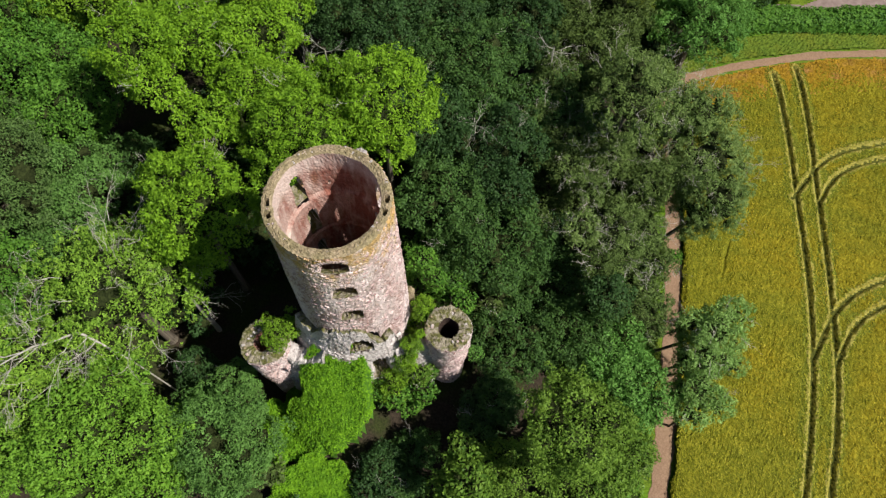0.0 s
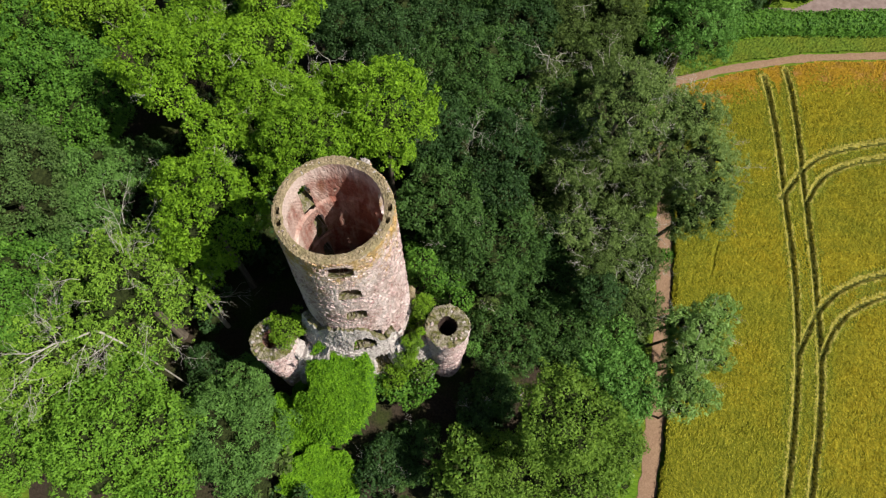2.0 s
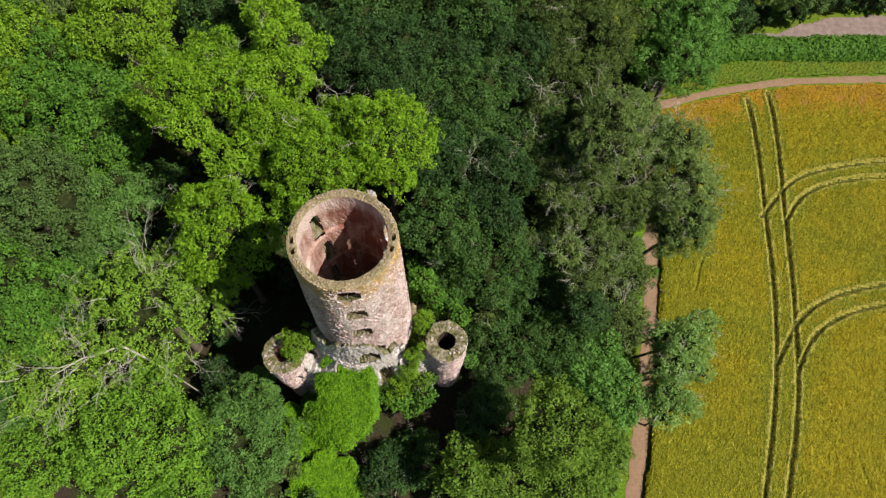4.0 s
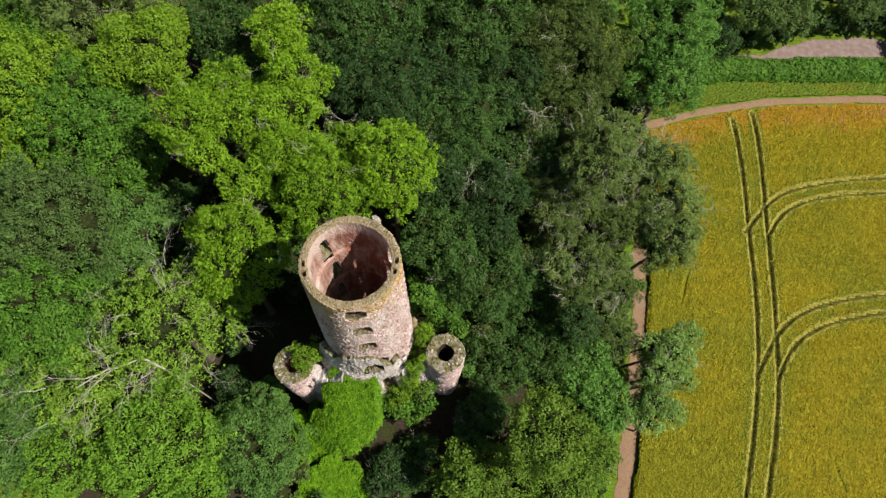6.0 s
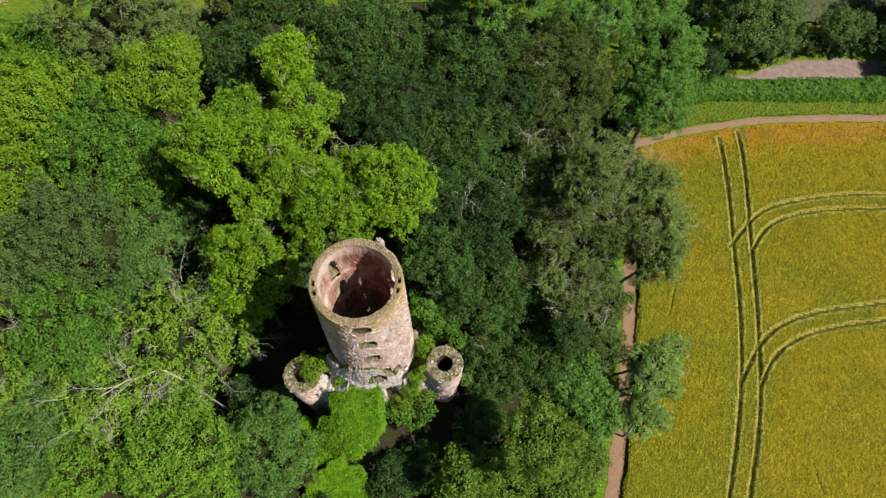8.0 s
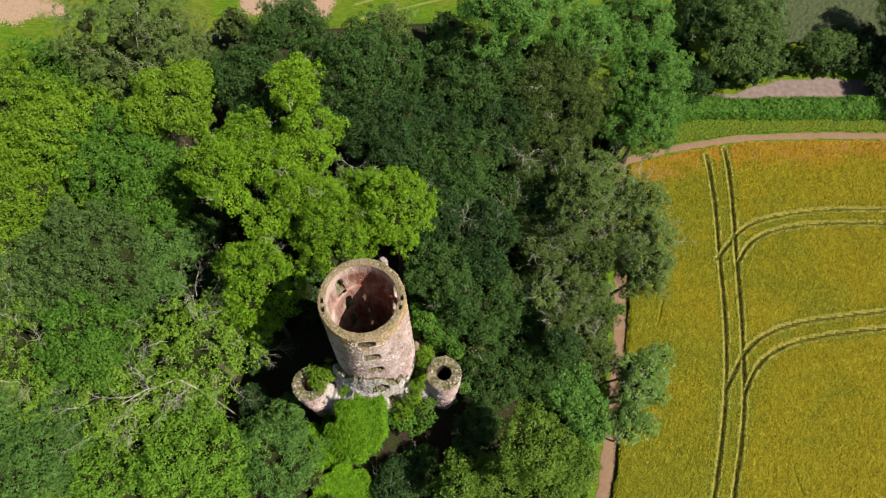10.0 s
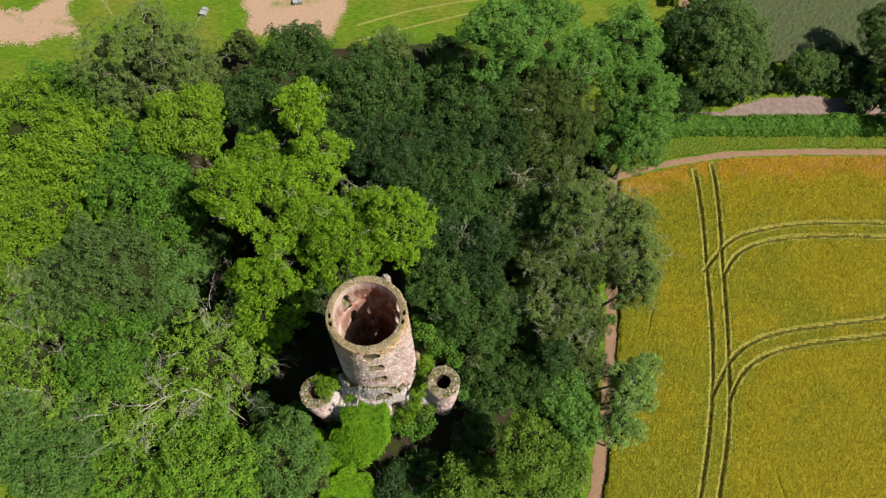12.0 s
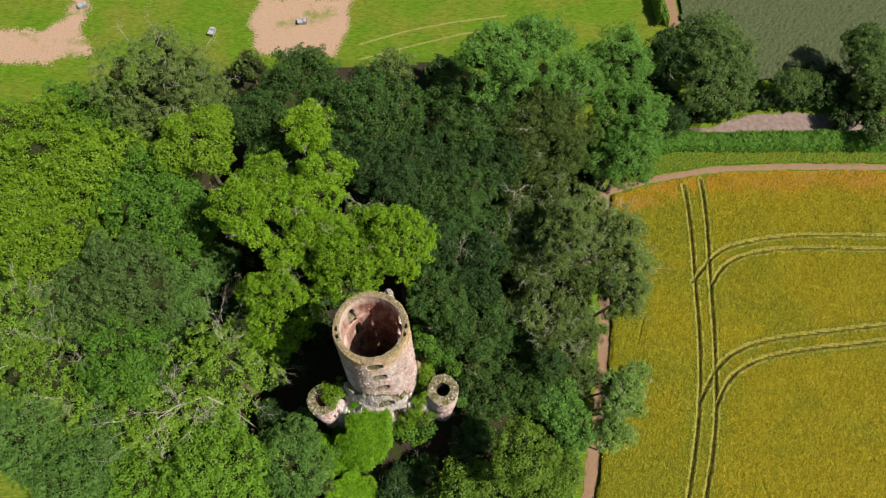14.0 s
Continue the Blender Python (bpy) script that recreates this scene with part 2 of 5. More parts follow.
def turf_build(n, l, co):
    a, b = noise_tex(n, l, co, 2.4, 5, 0.65), noise_tex(n, l, co, 8.0, 5, 0.75)
    c1 = ramp(n, l, b, [(0.3, (0.10, 0.085, 0.06)), (0.7, (0.42, 0.37, 0.30))])
    c2 = ramp(n, l, b, [(0.3, (0.045, 0.050, 0.016)), (0.7, (0.17, 0.165, 0.055))])
    return mix(n, l, ramp(n, l, a, [(0.40, (0, 0, 0)), (0.56, (1, 1, 1))]), c1, c2), b


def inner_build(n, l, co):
    """Soft red brick lining; white lime plaster survives along the top and in worn streaks, strengthened on the western
    side to paint in its sunlight.
    """
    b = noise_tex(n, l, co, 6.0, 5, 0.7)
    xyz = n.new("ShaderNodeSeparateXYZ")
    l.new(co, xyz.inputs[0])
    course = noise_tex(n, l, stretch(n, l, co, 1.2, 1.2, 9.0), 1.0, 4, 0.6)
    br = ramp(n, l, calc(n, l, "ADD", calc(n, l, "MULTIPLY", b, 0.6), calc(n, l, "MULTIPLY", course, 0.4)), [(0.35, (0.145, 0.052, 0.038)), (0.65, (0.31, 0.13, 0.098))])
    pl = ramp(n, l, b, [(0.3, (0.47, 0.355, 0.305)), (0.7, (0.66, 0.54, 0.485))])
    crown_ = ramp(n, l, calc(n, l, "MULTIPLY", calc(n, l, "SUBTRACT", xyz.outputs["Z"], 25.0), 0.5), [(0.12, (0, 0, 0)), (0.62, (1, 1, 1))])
    # paler towards the west: the sunlit half put into the colour
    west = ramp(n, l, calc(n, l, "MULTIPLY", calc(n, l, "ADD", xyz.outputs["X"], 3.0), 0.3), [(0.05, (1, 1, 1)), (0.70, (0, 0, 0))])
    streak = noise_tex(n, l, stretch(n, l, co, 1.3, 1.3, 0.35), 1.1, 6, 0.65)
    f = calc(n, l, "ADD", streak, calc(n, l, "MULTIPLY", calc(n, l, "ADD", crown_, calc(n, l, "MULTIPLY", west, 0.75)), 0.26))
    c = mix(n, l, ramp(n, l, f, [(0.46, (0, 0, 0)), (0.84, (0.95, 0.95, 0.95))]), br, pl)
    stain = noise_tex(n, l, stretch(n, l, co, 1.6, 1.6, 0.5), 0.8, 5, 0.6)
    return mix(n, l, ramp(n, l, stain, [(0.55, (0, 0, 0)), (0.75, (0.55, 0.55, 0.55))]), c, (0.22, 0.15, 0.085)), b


def dark_lining_build(n, l, co):
    b = noise_tex(n, l, co, 5.0, 5, 0.7)
    return ramp(n, l, b, [(0.3, (0.025, 0.018, 0.015)), (0.7, (0.09, 0.06, 0.05))]), b


BARK = material("bark", bark_build, 0.95, 0.03)
DEADWOOD = material("dead_wood", dead_build, 0.8, 0.01)
SHADE_CORE = material("twiggy_heart", shade_core_build, 1.0, 0.2)
LITTER = material("leaf_litter", litter_build, 1.0, 0.08)
GRASS = material("meadow_grass", grass_build, 0.9, 0.12)
VERGE = material("long_verge_grass", verge_build, 0.85, 0.08)
SOIL = material("red_soil", soil_build, 0.95, 0.04)
CROP = material("ripening_barley", crop_build, 0.8, 0.06)
GREEN_CROP = material("green_barley", green_crop_build, 0.8, 0.07)
FAR_CROP = material("grey_green_crop", far_crop_build, 0.9, 0.15)
LANE = material("dusty_lane", lane_build, 0.95, 0.02)
RUBBLE = material("pink_rubble", stonework([(0.0, (0.26, 0.120, 0.105)), (0.35, (0.465, 0.285, 0.25)), (1.0, (0.70, 0.53, 0.50))], (0.74, 0.635, 0.615), (0.86, 0.74, 0.72), True), 0.92, 0.11)
PALE = material("pale_rubble", stonework([(0.0, (0.22, 0.17, 0.155)), (0.35, (0.48, 0.43, 0.41)), (1.0, (0.66, 0.61, 0.59))], (0.62, 0.57, 0.55), (0.66, 0.61, 0.59), False), 0.92, 0.08)
def stones_build(n, l, co):
    """Single rubble stones: plum, grey, pink and cream, spotted with yellow lichen near the crest."""
    geo_, info = n.new("ShaderNodeNewGeometry"), n.new("ShaderNodeObjectInfo")
    pick = calc(n, l, "FRACT", calc(n, l, "ADD", geo_.outputs["Random Per Island"], info.outputs["Random"]))
    c = ramp(n, l, pick, [(0.0, (0.32, 0.205, 0.205)), (0.25, (0.55, 0.395, 0.38)), (0.65, (0.68, 0.525, 0.505)), (1.0, (0.77, 0.64, 0.615))])
    at_ = n.new("ShaderNodeNewGeometry").outputs["Position"]
    fine = noise_tex(n, l, at_, 9.0, 5, 0.7)
    c = mix(n, l, 0.5, c, ramp(n, l, fine, [(0.3, (0.5, 0.47, 0.46)), (0.65, (1, 1, 1))]), "MULTIPLY")
    xyz = n.new("ShaderNodeSeparateXYZ")
    l.new(at_, xyz.inputs[0])
    high = calc(n, l, "MULTIPLY", calc(n, l, "SUBTRACT", xyz.outputs["Z"], 22.5), 0.05)
    spot = calc(n, l, "ADD", noise_tex(n, l, at_, 0.9, 6, 0.65), high)
    return mix(n, l, ramp(n, l, spot, [(0.60, (0, 0, 0)), (0.76, (0.8, 0.8, 0.8))]), c, (0.50, 0.31, 0.06)), fine


STONES = material("rubble_stones", stones_build, 0.92, 0.03)
PALE_STONES = material("pale_stones", lambda n, l, co: (mix(n, l, 0.5, ramp(n, l, n.new("ShaderNodeNewGeometry").outputs["Random Per Island"], [(0.0, (0.20, 0.16, 0.15)), (0.4, (0.50, 0.45, 0.43)), (1.0, (0.74, 0.69, 0.66))]),
                                                                ramp(n, l, noise_tex(n, l, co, 9.0, 5, 0.7), [(0.3, (0.5, 0.48, 0.47)), (0.65, (1, 1, 1))]), "MULTIPLY"), None), 0.92)
BARE = material("trampled_ground", bare_build, 0.95, 0.015)
RIPE = material("ripe_barley", ripe_build, 0.8, 0.08)
STRAW = material("bent_straw", straw_build, 0.85, 0.05)
EARS = material("barley_ears", ears_build, 0.7)
PRESSED_SHADE = material("pressed_barley", pressed_shade_build, 0.9, 0.08)
TURF = material("grey_moss", turf_build, 0.95, 0.05)
MOSS = material("mossy_wall_top", moss_build, 0.95, 0.025)
DARK_LINING = material("sooty_lining", dark_lining_build, 0.95, 0.03)
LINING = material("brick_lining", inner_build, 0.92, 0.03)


# ---- mesh helpers ----
def mesh_from(name, verts, faces, mats, index=None, smooth=False):
    me = bpy.data.meshes.new(name)
    verts, faces = np.asarray(verts, dtype=np.float32), np.asarray(faces, dtype=np.int32)
    k = faces.shape[1]
    me.vertices.add(len(verts))
    me.vertices.foreach_set("co", verts.ravel())
    me.loops.add(faces.size)
    me.loops.foreach_set("vertex_index", faces.ravel())
    me.polygons.add(len(faces))
    me.polygons.foreach_set("loop_start", np.arange(0, faces.size, k, dtype=np.int32))
    if index is not None:
        me.polygons.foreach_set("material_index", np.asarray(index, dtype=np.int32))
    me.polygons.foreach_set("use_smooth", np.full(len(faces), smooth))
    for m in mats:
        me.materials.append(m)
    me.update(calc_edges=True)
    me.validate()
    return me


def grid_mesh(name, xs, ys, height, mat, keep=None, smooth=False):
    gx, gy = np.meshgrid(xs, ys, indexing="ij")
    gz = height(gx, gy)
    v = np.stack([gx, gy, gz], -1).reshape(-1, 3)
    nx, ny = len(xs), len(ys)
    i = (np.arange(nx - 1)[:, None] * ny + np.arange(ny - 1)[None, :]).ravel()
    f = np.stack([i, i + ny, i + ny + 1, i + 1], 1)
    if keep is not None:
        c = v[f].mean(1)
        f = f[keep(c[:, 0], c[:, 1])]
        used = np.unique(f)
        remap = np.zeros(len(v), dtype=np.int64)
        remap[used] = np.arange(len(used))
        v, f = v[used], remap[f]
    return mesh_from(name, v, f, [mat], smooth=smooth)


def waves(x, y, seed, scale, octaves=4):
    """A cheap smooth noise from summed sines, about -1 to 1."""
    rng = np.random.RandomState(seed)
    out, amp, tot = 0, 1.0, 0
    for o in range(octaves):
        s = 0
        for _ in range(4):
            a, p = rng.uniform(0, 2 * np.pi), rng.uniform(0, 2 * np.pi)
            k = scale * 2 ** o * rng.uniform(0.7, 1.4)
            s = s + np.sin(k * (x * np.cos(a) + y * np.sin(a)) + p)
        out, tot, amp = out + amp * s / 2.2, tot + amp, amp * 0.55
    return out / tot


def smooth01(t):
    t = np.clip(t, 0, 1)
    return t * t * (3 - 2 * t)


def to_line(x, y, line):
    """The distance of points from a polyline."""
    d = np.full(np.shape(x), 1e9)
    for (ax, ay), (bx, by) in zip(line[:-1], line[1:]):
        ux, uy = bx - ax, by - ay
        t = np.clip(((x - ax) * ux + (y - ay) * uy) / (ux * ux + uy * uy), 0, 1)
        d = np.minimum(d, np.hypot(x - ax - t * ux, y - ay - t * uy))
    return d


def part(name, data, parent, label=""):
    ob = new(name, data)
    ob.parent = parent
    if label:
        ob["label"] = label
    return ob


# ---- the lie of the land ----
LOW = -0.6  # the soil of fields and meadows; the barley's ears stand at 0


def trail_x(y):
    """The farm trail along the wood's edge: x of its middle."""
    return np.interp(y, [-60, -10, 5.3, 14, 24, 36, 46], [3.6, 14.1, 18.2, 20.25, 22.0, 23.5, 24.5])


def trail_y(x):
    """The same trail where it bends along the hedge: y of its middle."""
    return np.interp(x, [22, 26, 32, 41, 52, 66, 120, 300], [46.0, 47.4, 49.2, 50.9, 51.4, 51.3, 50.5, 48])


def wooded(x, y):
    """1 inside the wood, 0 on the fields."""
    east = trail_x(y) - 1.2 - x
    north = np.interp(x, [-80, -60, -30, 0, 20, 30], [60, 64, 70, 72, 66, 52]) - y
    west = x + 62 + 0.4 * (y - 8)
    south_west = (x + 38) * 0.35 + (y - 4)
    inside = np.minimum(np.minimum(east, north), np.minimum(west, np.where(x < -30, south_west, 50)))
    return smooth01(inside / 4.0)


def land(x, y):
    return LOW + wooded(x, y) * (1.6 + 0.9 * np.exp(-((x + 5.5) ** 2 + (y - 16) ** 2) / 160.0) + 0.25 * waves(x, y, 3, 0.25))


near = np.arange(-110, 110.1, 1.25)
xs = np.concatenate([[-2500, -1200, -500, -220], near, [220, 500, 1200, 2500]])
ys = np.concatenate([[-2500, -1200, -500, -200], np.arange(-60, 130.1, 1.25), [220, 500, 1200, 2500]])
ground = new("ground", grid_mesh("ground", xs, ys, land, LITTER, smooth=True))
ground.data.materials.append(GRASS)
middle = np.empty(len(ground.data.polygons) * 3)
ground.data.polygons.foreach_get("center", middle)
middle = middle.reshape(-1, 3)
ground.data.polygons.foreach_set("material_index", (wooded(middle[:, 0], middle[:, 1]) < 0.5).astype(np.int32))
tagged(ground, "leaf-strewn woodland soil running out to the fields", "ground", kind="structure")


def strip(name, mid, half, z, mat, label, category, lift=0.03, n=160):
    """A strip of ground along a line, bulging and ragged at its edges."""
    mid = np.asarray(mid, float)
    s = np.concatenate([[0], np.cumsum(np.hypot(*np.diff(mid, axis=0).T))])
    t = np.linspace(0, s[-1], n)
    px, py = np.interp(t, s, mid[:, 0]), np.interp(t, s, mid[:, 1])
    for _ in range(3):
        px[1:-1] = (px[:-2] + px[1:-1] * 2 + px[2:]) / 4
        py[1:-1] = (py[:-2] + py[1:-1] * 2 + py[2:]) / 4
    tx, ty = np.gradient(px), np.gradient(py)
    ln = np.hypot(tx, ty)
    nx, ny = -ty / ln, tx / ln
    cols = np.linspace(-1, 1, 7)
    wob = 1 + 0.26 * waves(t, t * 0, 5, 0.9) + 0.16 * waves(t, t * 0, 6, 3.0)
    v = []
    for c in cols:
        w = half * c * wob
        x, y = px + nx * w, py + ny * w
        v.append(np.stack([x, y, z(x, y) + lift * (1 - 0.6 * c * c)], 1))
    v = np.concatenate(v)
    i = (np.arange(6)[:, None] * n + np.arange(n - 1)[None, :]).ravel()
    f = np.stack([i, i + n, i + n + 1, i + 1], 1)
    ob = new(name, mesh_from(name, v, f, [mat], smooth=True))
    return tagged(ob, label, category, kind="structure")


def flat(x, y):
    return np.full(np.shape(x), LOW)


side_mid = [(trail_x(y) + 0.12, y) for y in np.linspace(-50, 46.5, 40)]
bend_mid = [(23.0, 45.2)] + [(x, trail_y(x)) for x in np.linspace(24.0, 110, 34)]
strip("trail", side_mid, 0.74, lambda x, y: np.maximum(land(x, y), LOW) + 0.02, SOIL, "bare reddish farm trail between wood and barley", "trail", 0.05, 360)
strip("trail", bend_mid, 0.50, lambda x, y: np.maximum(land(x, y), LOW) + 0.03, SOIL, "worn dusty trail between barley and hedge", "trail", 0.06, 360)

# barley with wheel tracks pressed into it
RUTS = [
    [(28.3, -8), (32.1, 5.2), (34.1, 11.0), (35.4, 16.5), (36.1, 21.5), (36.8, 26.8), (37.7, 36.0), (38.5, 42.9), (38.7, 49.0)],
    [(26.2, -8), (30.0, 5.2), (31.9, 11.0), (33.5, 17.4), (34.5, 23.9), (34.9, 27.9), (35.4, 34.1), (36.0, 40.7), (36.1, 48.0)],
    [(34.9, 32.8), (36.3, 34.4), (38.7, 37.0), (41.7, 38.5), (49.9, 40.0), (63.2, 39.7), (110, 39)],
    [(37.6, 32.6), (39.6, 35.4), (43.0, 37.0), (49.5, 38.0), (62.6, 37.6), (110, 37)],
    [(33.4, 16.8), (35.9, 20.7), (38.4, 22.9), (42.8, 24.6), (50.5, 25.6), (59.6, 26.7), (110, 33)],
    [(35.2, 16.0), (37.5, 19.7), (40.8, 21.8), (46.2, 23.1), (59.0, 24.5), (110, 31)],
]


def rounded(line, times=3):
    """A polyline with its corners cut off."""
    for _ in range(times):
        cut = [line[0]]
        for (ax, ay), (bx, by) in zip(line[:-1], line[1:]):
            cut += [(0.75 * ax + 0.25 * bx, 0.75 * ay + 0.25 * by), (0.25 * ax + 0.75 * bx, 0.25 * ay + 0.75 * by)]
        line = cut + [line[-1]]
    return line


RUTS = [rounded(line) for line in RUTS]
GAPS = [rounded(line) for line in (  # thin seams where the drill missed
    [(27.9, 28.2), (27.2, 26.6), (27.1, 26.2), (26.5, 24.4)], [(39.2, 8.3), (39.3, 6.9), (39.6, 5.3)], [(44.2, 13.0), (44.8, 12.9), (45.6, 13.1)], [(52.7, 9.5), (53.2, 9.7)])]


def crop_height(x, y):
    rng = np.random.RandomState(11)
    deep, lip = 0, 0
    for line in RUTS:
        d = to_line(x, y, line) + 0.08 * waves(x, y, 9, 2.5)
        deep = np.maximum(deep, 1 - smooth01((d - 0.05) / 0.26))
        lip = np.maximum(lip, np.exp(-((d - 0.42) / 0.13) ** 2))
    for line in GAPS:
        deep = np.maximum(deep, 0.45 - 0.45 * smooth01((to_line(x, y, line) + 0.22 * waves(x, y, 9, 2.5) - 0.02) / 0.14))
    worn = smooth01((y - trail_y(x) + 4.5) / 3.0) * (x > 27)
    top = 0.04 * waves(x, y, 21, 1.0) + rng.uniform(-0.04, 0.04, np.shape(x)) - 0.25 * worn
    top = top - 0.34 * (1 - smooth01((x - trail_x(y) - 0.75) / 0.65))  # thinner, shorter stalks at the edge
    return top * (1 - deep * 0.6) - 0.30 * deep + 0.07 * lip * (1 - deep)


def in_field(x, y):
    return (x > trail_x(y) + 0.95 + 0.25 * waves(x, y, 31, 0.8)) & (y < trail_y(x) - 0.9 + 0.2 * waves(x, y, 32, 0.8))


field = new("field", grid_mesh("field", np.arange(15, 70, 0.14), np.arange(-3, 52, 0.20), crop_height, CROP, in_field))
field.data.materials.append(RIPE)
field.data.materials.append(PRESSED_SHADE)
field.data.materials.append(STRAW)
field.data.materials.append(GREEN_CROP)
middle = np.empty(len(field.data.polygons) * 3)
field.data.polygons.foreach_get("center", middle)
fx, fy, fz = middle.reshape(-1, 3).T
kind_ = (fy - trail_y(fx) + 3.6 + 1.6 * waves(fx, fy, 33, 0.4) + 0.5 * waves(fx, fy, 34, 2.0) + np.random.RandomState(6).normal(0, 0.75, len(fx)) > 0).astype(np.int32)
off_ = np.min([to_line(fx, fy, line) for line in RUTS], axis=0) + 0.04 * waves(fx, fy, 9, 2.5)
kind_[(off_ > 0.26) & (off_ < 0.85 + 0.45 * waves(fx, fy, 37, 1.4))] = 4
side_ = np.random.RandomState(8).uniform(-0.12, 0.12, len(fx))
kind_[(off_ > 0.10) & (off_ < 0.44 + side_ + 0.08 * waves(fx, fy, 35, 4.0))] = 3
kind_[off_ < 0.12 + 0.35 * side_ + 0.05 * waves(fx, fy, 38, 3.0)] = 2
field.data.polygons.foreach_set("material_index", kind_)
tagged(field, "ripening golden-green barley with tractor wheel tracks", "crop field", kind="structure")


def ears(count, seed):
    """Nodding barley ears over the field, leaning with the wind in drifts: one slim blade each."""
    rng = np.random.RandomState(seed)
    x, y = rng.uniform(16, 68, count), rng.uniform(-3, 51, count)
    ok = in_field(x, y)
    x, y = x[ok], y[ok]
    d = np.min([to_line(x, y, line) for line in RUTS + GAPS], axis=0)
    ok = d > 0.20 + 0.10 * rng.uniform(size=len(x))
    x, y = x[ok], y[ok]
    lean = -1.7 + 0.7 * waves(x, y, 51, 0.35) + rng.normal(0, 0.5, len(x))
    rise = rng.uniform(0.15, 0.8, len(x))
    a = np.stack([np.cos(lean) * np.cos(rise), np.sin(lean) * np.cos(rise), np.sin(rise)], 1)
    b = np.stack([-np.sin(lean), np.cos(lean), rng.uniform(-0.6, 0.6, len(x))], 1)
    s = rng.uniform(0.7, 1.4, (len(x), 1))
    p = np.stack([x, y, rng.uniform(-0.02, 0.05, len(x)) - 0.25 * smooth01((y - trail_y(x) + 4.5) / 3.0) * (x > 27)], 1)
    v = np.stack([p - b * 0.030 * s, p + b * 0.030 * s, p + a * 0.26 * s], 1).reshape(-1, 3)
    return mesh_from("ears", v, np.arange(len(v)).reshape(-1, 3), [EARS])


tagged(part("ears", ears(150000, 52), field), kind="stuff")


# ---- trees ----
def rings(path, radii, sides=8):
    """A tapered tube along a path."""
    v, f = [], []
    for k, (p, r) in enumerate(zip(path, radii)):
        p = Vector(p)
        a = Vector(path[min(k + 1, len(path) - 1)]) - Vector(path[max(k - 1, 0)])
        q = a.to_track_quat("Z", "Y")
        for s in range(sides):
            w = 2 * math.pi * s / sides
            v.append(p + q @ Vector((r * math.cos(w), r * math.sin(w), 0)))
    for k in range(len(path) - 1):
        for s in range(sides):
            a, b = k * sides + s, k * sides + (s + 1) % sides
            f.append((a, b, b + sides, a + sides))
    return v, f


def unit_ball():
    bm = bmesh.new()
    bmesh.ops.create_icosphere(bm, subdivisions=1, radius=1)
    v = np.array([p.co[:] for p in bm.verts])
    f = np.array([[p.index for p in q.verts] for q in bm.faces])
    bm.free()
    return v, f


BALL_V, BALL_F = unit_ball()


def leaf_cloud(rng, centres, radii, outward, per_area, length, width, droop=0.2):
    """Leaves over the outer caps of clumps, each a small pointed blade; the clumps' undersides stay open and dark."""
    pos, nor = [], []
    for c, r, o in zip(centres, radii, outward):
        k = max(6, int(per_area * 2 * np.pi * r * r))
        d = rng.normal(size=(k * 3, 3))
        d /= np.linalg.norm(d, axis=1)[:, None]
        d = d[d @ o > -0.05 + 0.25 * rng.uniform(-1, 1, len(d))][:k]
        bump = 1 + 0.20 * np.sin(d[:, :1] * 6 + r * 9) * np.cos(d[:, 1:2] * 5 + r * 5)
        flat_ = d * np.array([1, 1, 0.8])
        pos.append(c + flat_ * r * bump * rng.uniform(0.70, 1.12, (len(d), 1)))
        nor.append(d * 1.0 + np.array([0, 0, 0.25]) + rng.normal(size=d.shape) * 0.42)
    p, n = np.concatenate(pos), np.concatenate(nor)
    n /= np.linalg.norm(n, axis=1)[:, None]
    a = np.cross(n, rng.normal(size=n.shape))
    a /= np.linalg.norm(a, axis=1)[:, None]
    b = np.cross(n, a)
    s = rng.uniform(0.65, 1.35, (len(p), 1))
    L, W = a * length * s * 0.5, b * width * s * 0.5
    v = np.stack([p - L - W - n * droop * length * 0.3, p - L + W + n * 0.03, p + L - n * droop * length * 0.6], 1).reshape(-1, 3)
    return v, np.arange(len(p) * 3).reshape(-1, 3)


STYLE = {  # height, bough size, clumps tried on a bough, their size in metres, leaf length, width, leaves to the square metre, core, spacing of the clumps
    "broad": (0.80, (0.24, 0.36), 24, (0.38, 0.80), 0.185, 0.125, 36.0, 0.46, 0.55),
    "feather": (0.95, (0.21, 0.34), 28, (0.32, 0.70), 0.20, 0.090, 43.0, 0.40, 0.50),
    "wispy": (0.85, (0.24, 0.36), 28, (0.24, 0.54), 0.22, 0.085, 36.0, 0.32, 0.48),
    "sparse": (0.85, (0.22, 0.36), 24, (0.24, 0.56), 0.20, 0.090, 38.0, 0.32, 0.54),
    "fine": (0.85, (0.22, 0.36), 28, (0.24, 0.50), 0.18, 0.070, 50.0, 0.32, 0.48),
    "bush": (0.75, (0.26, 0.40), 9, (0.30, 0.50), 0.30, 0.21, 16, 0.70, 0.40),
    "low": (0.55, (0.26, 0.40), 30, (0.16, 0.32), 0.17, 0.13, 40, 0.55, 0.40),
}


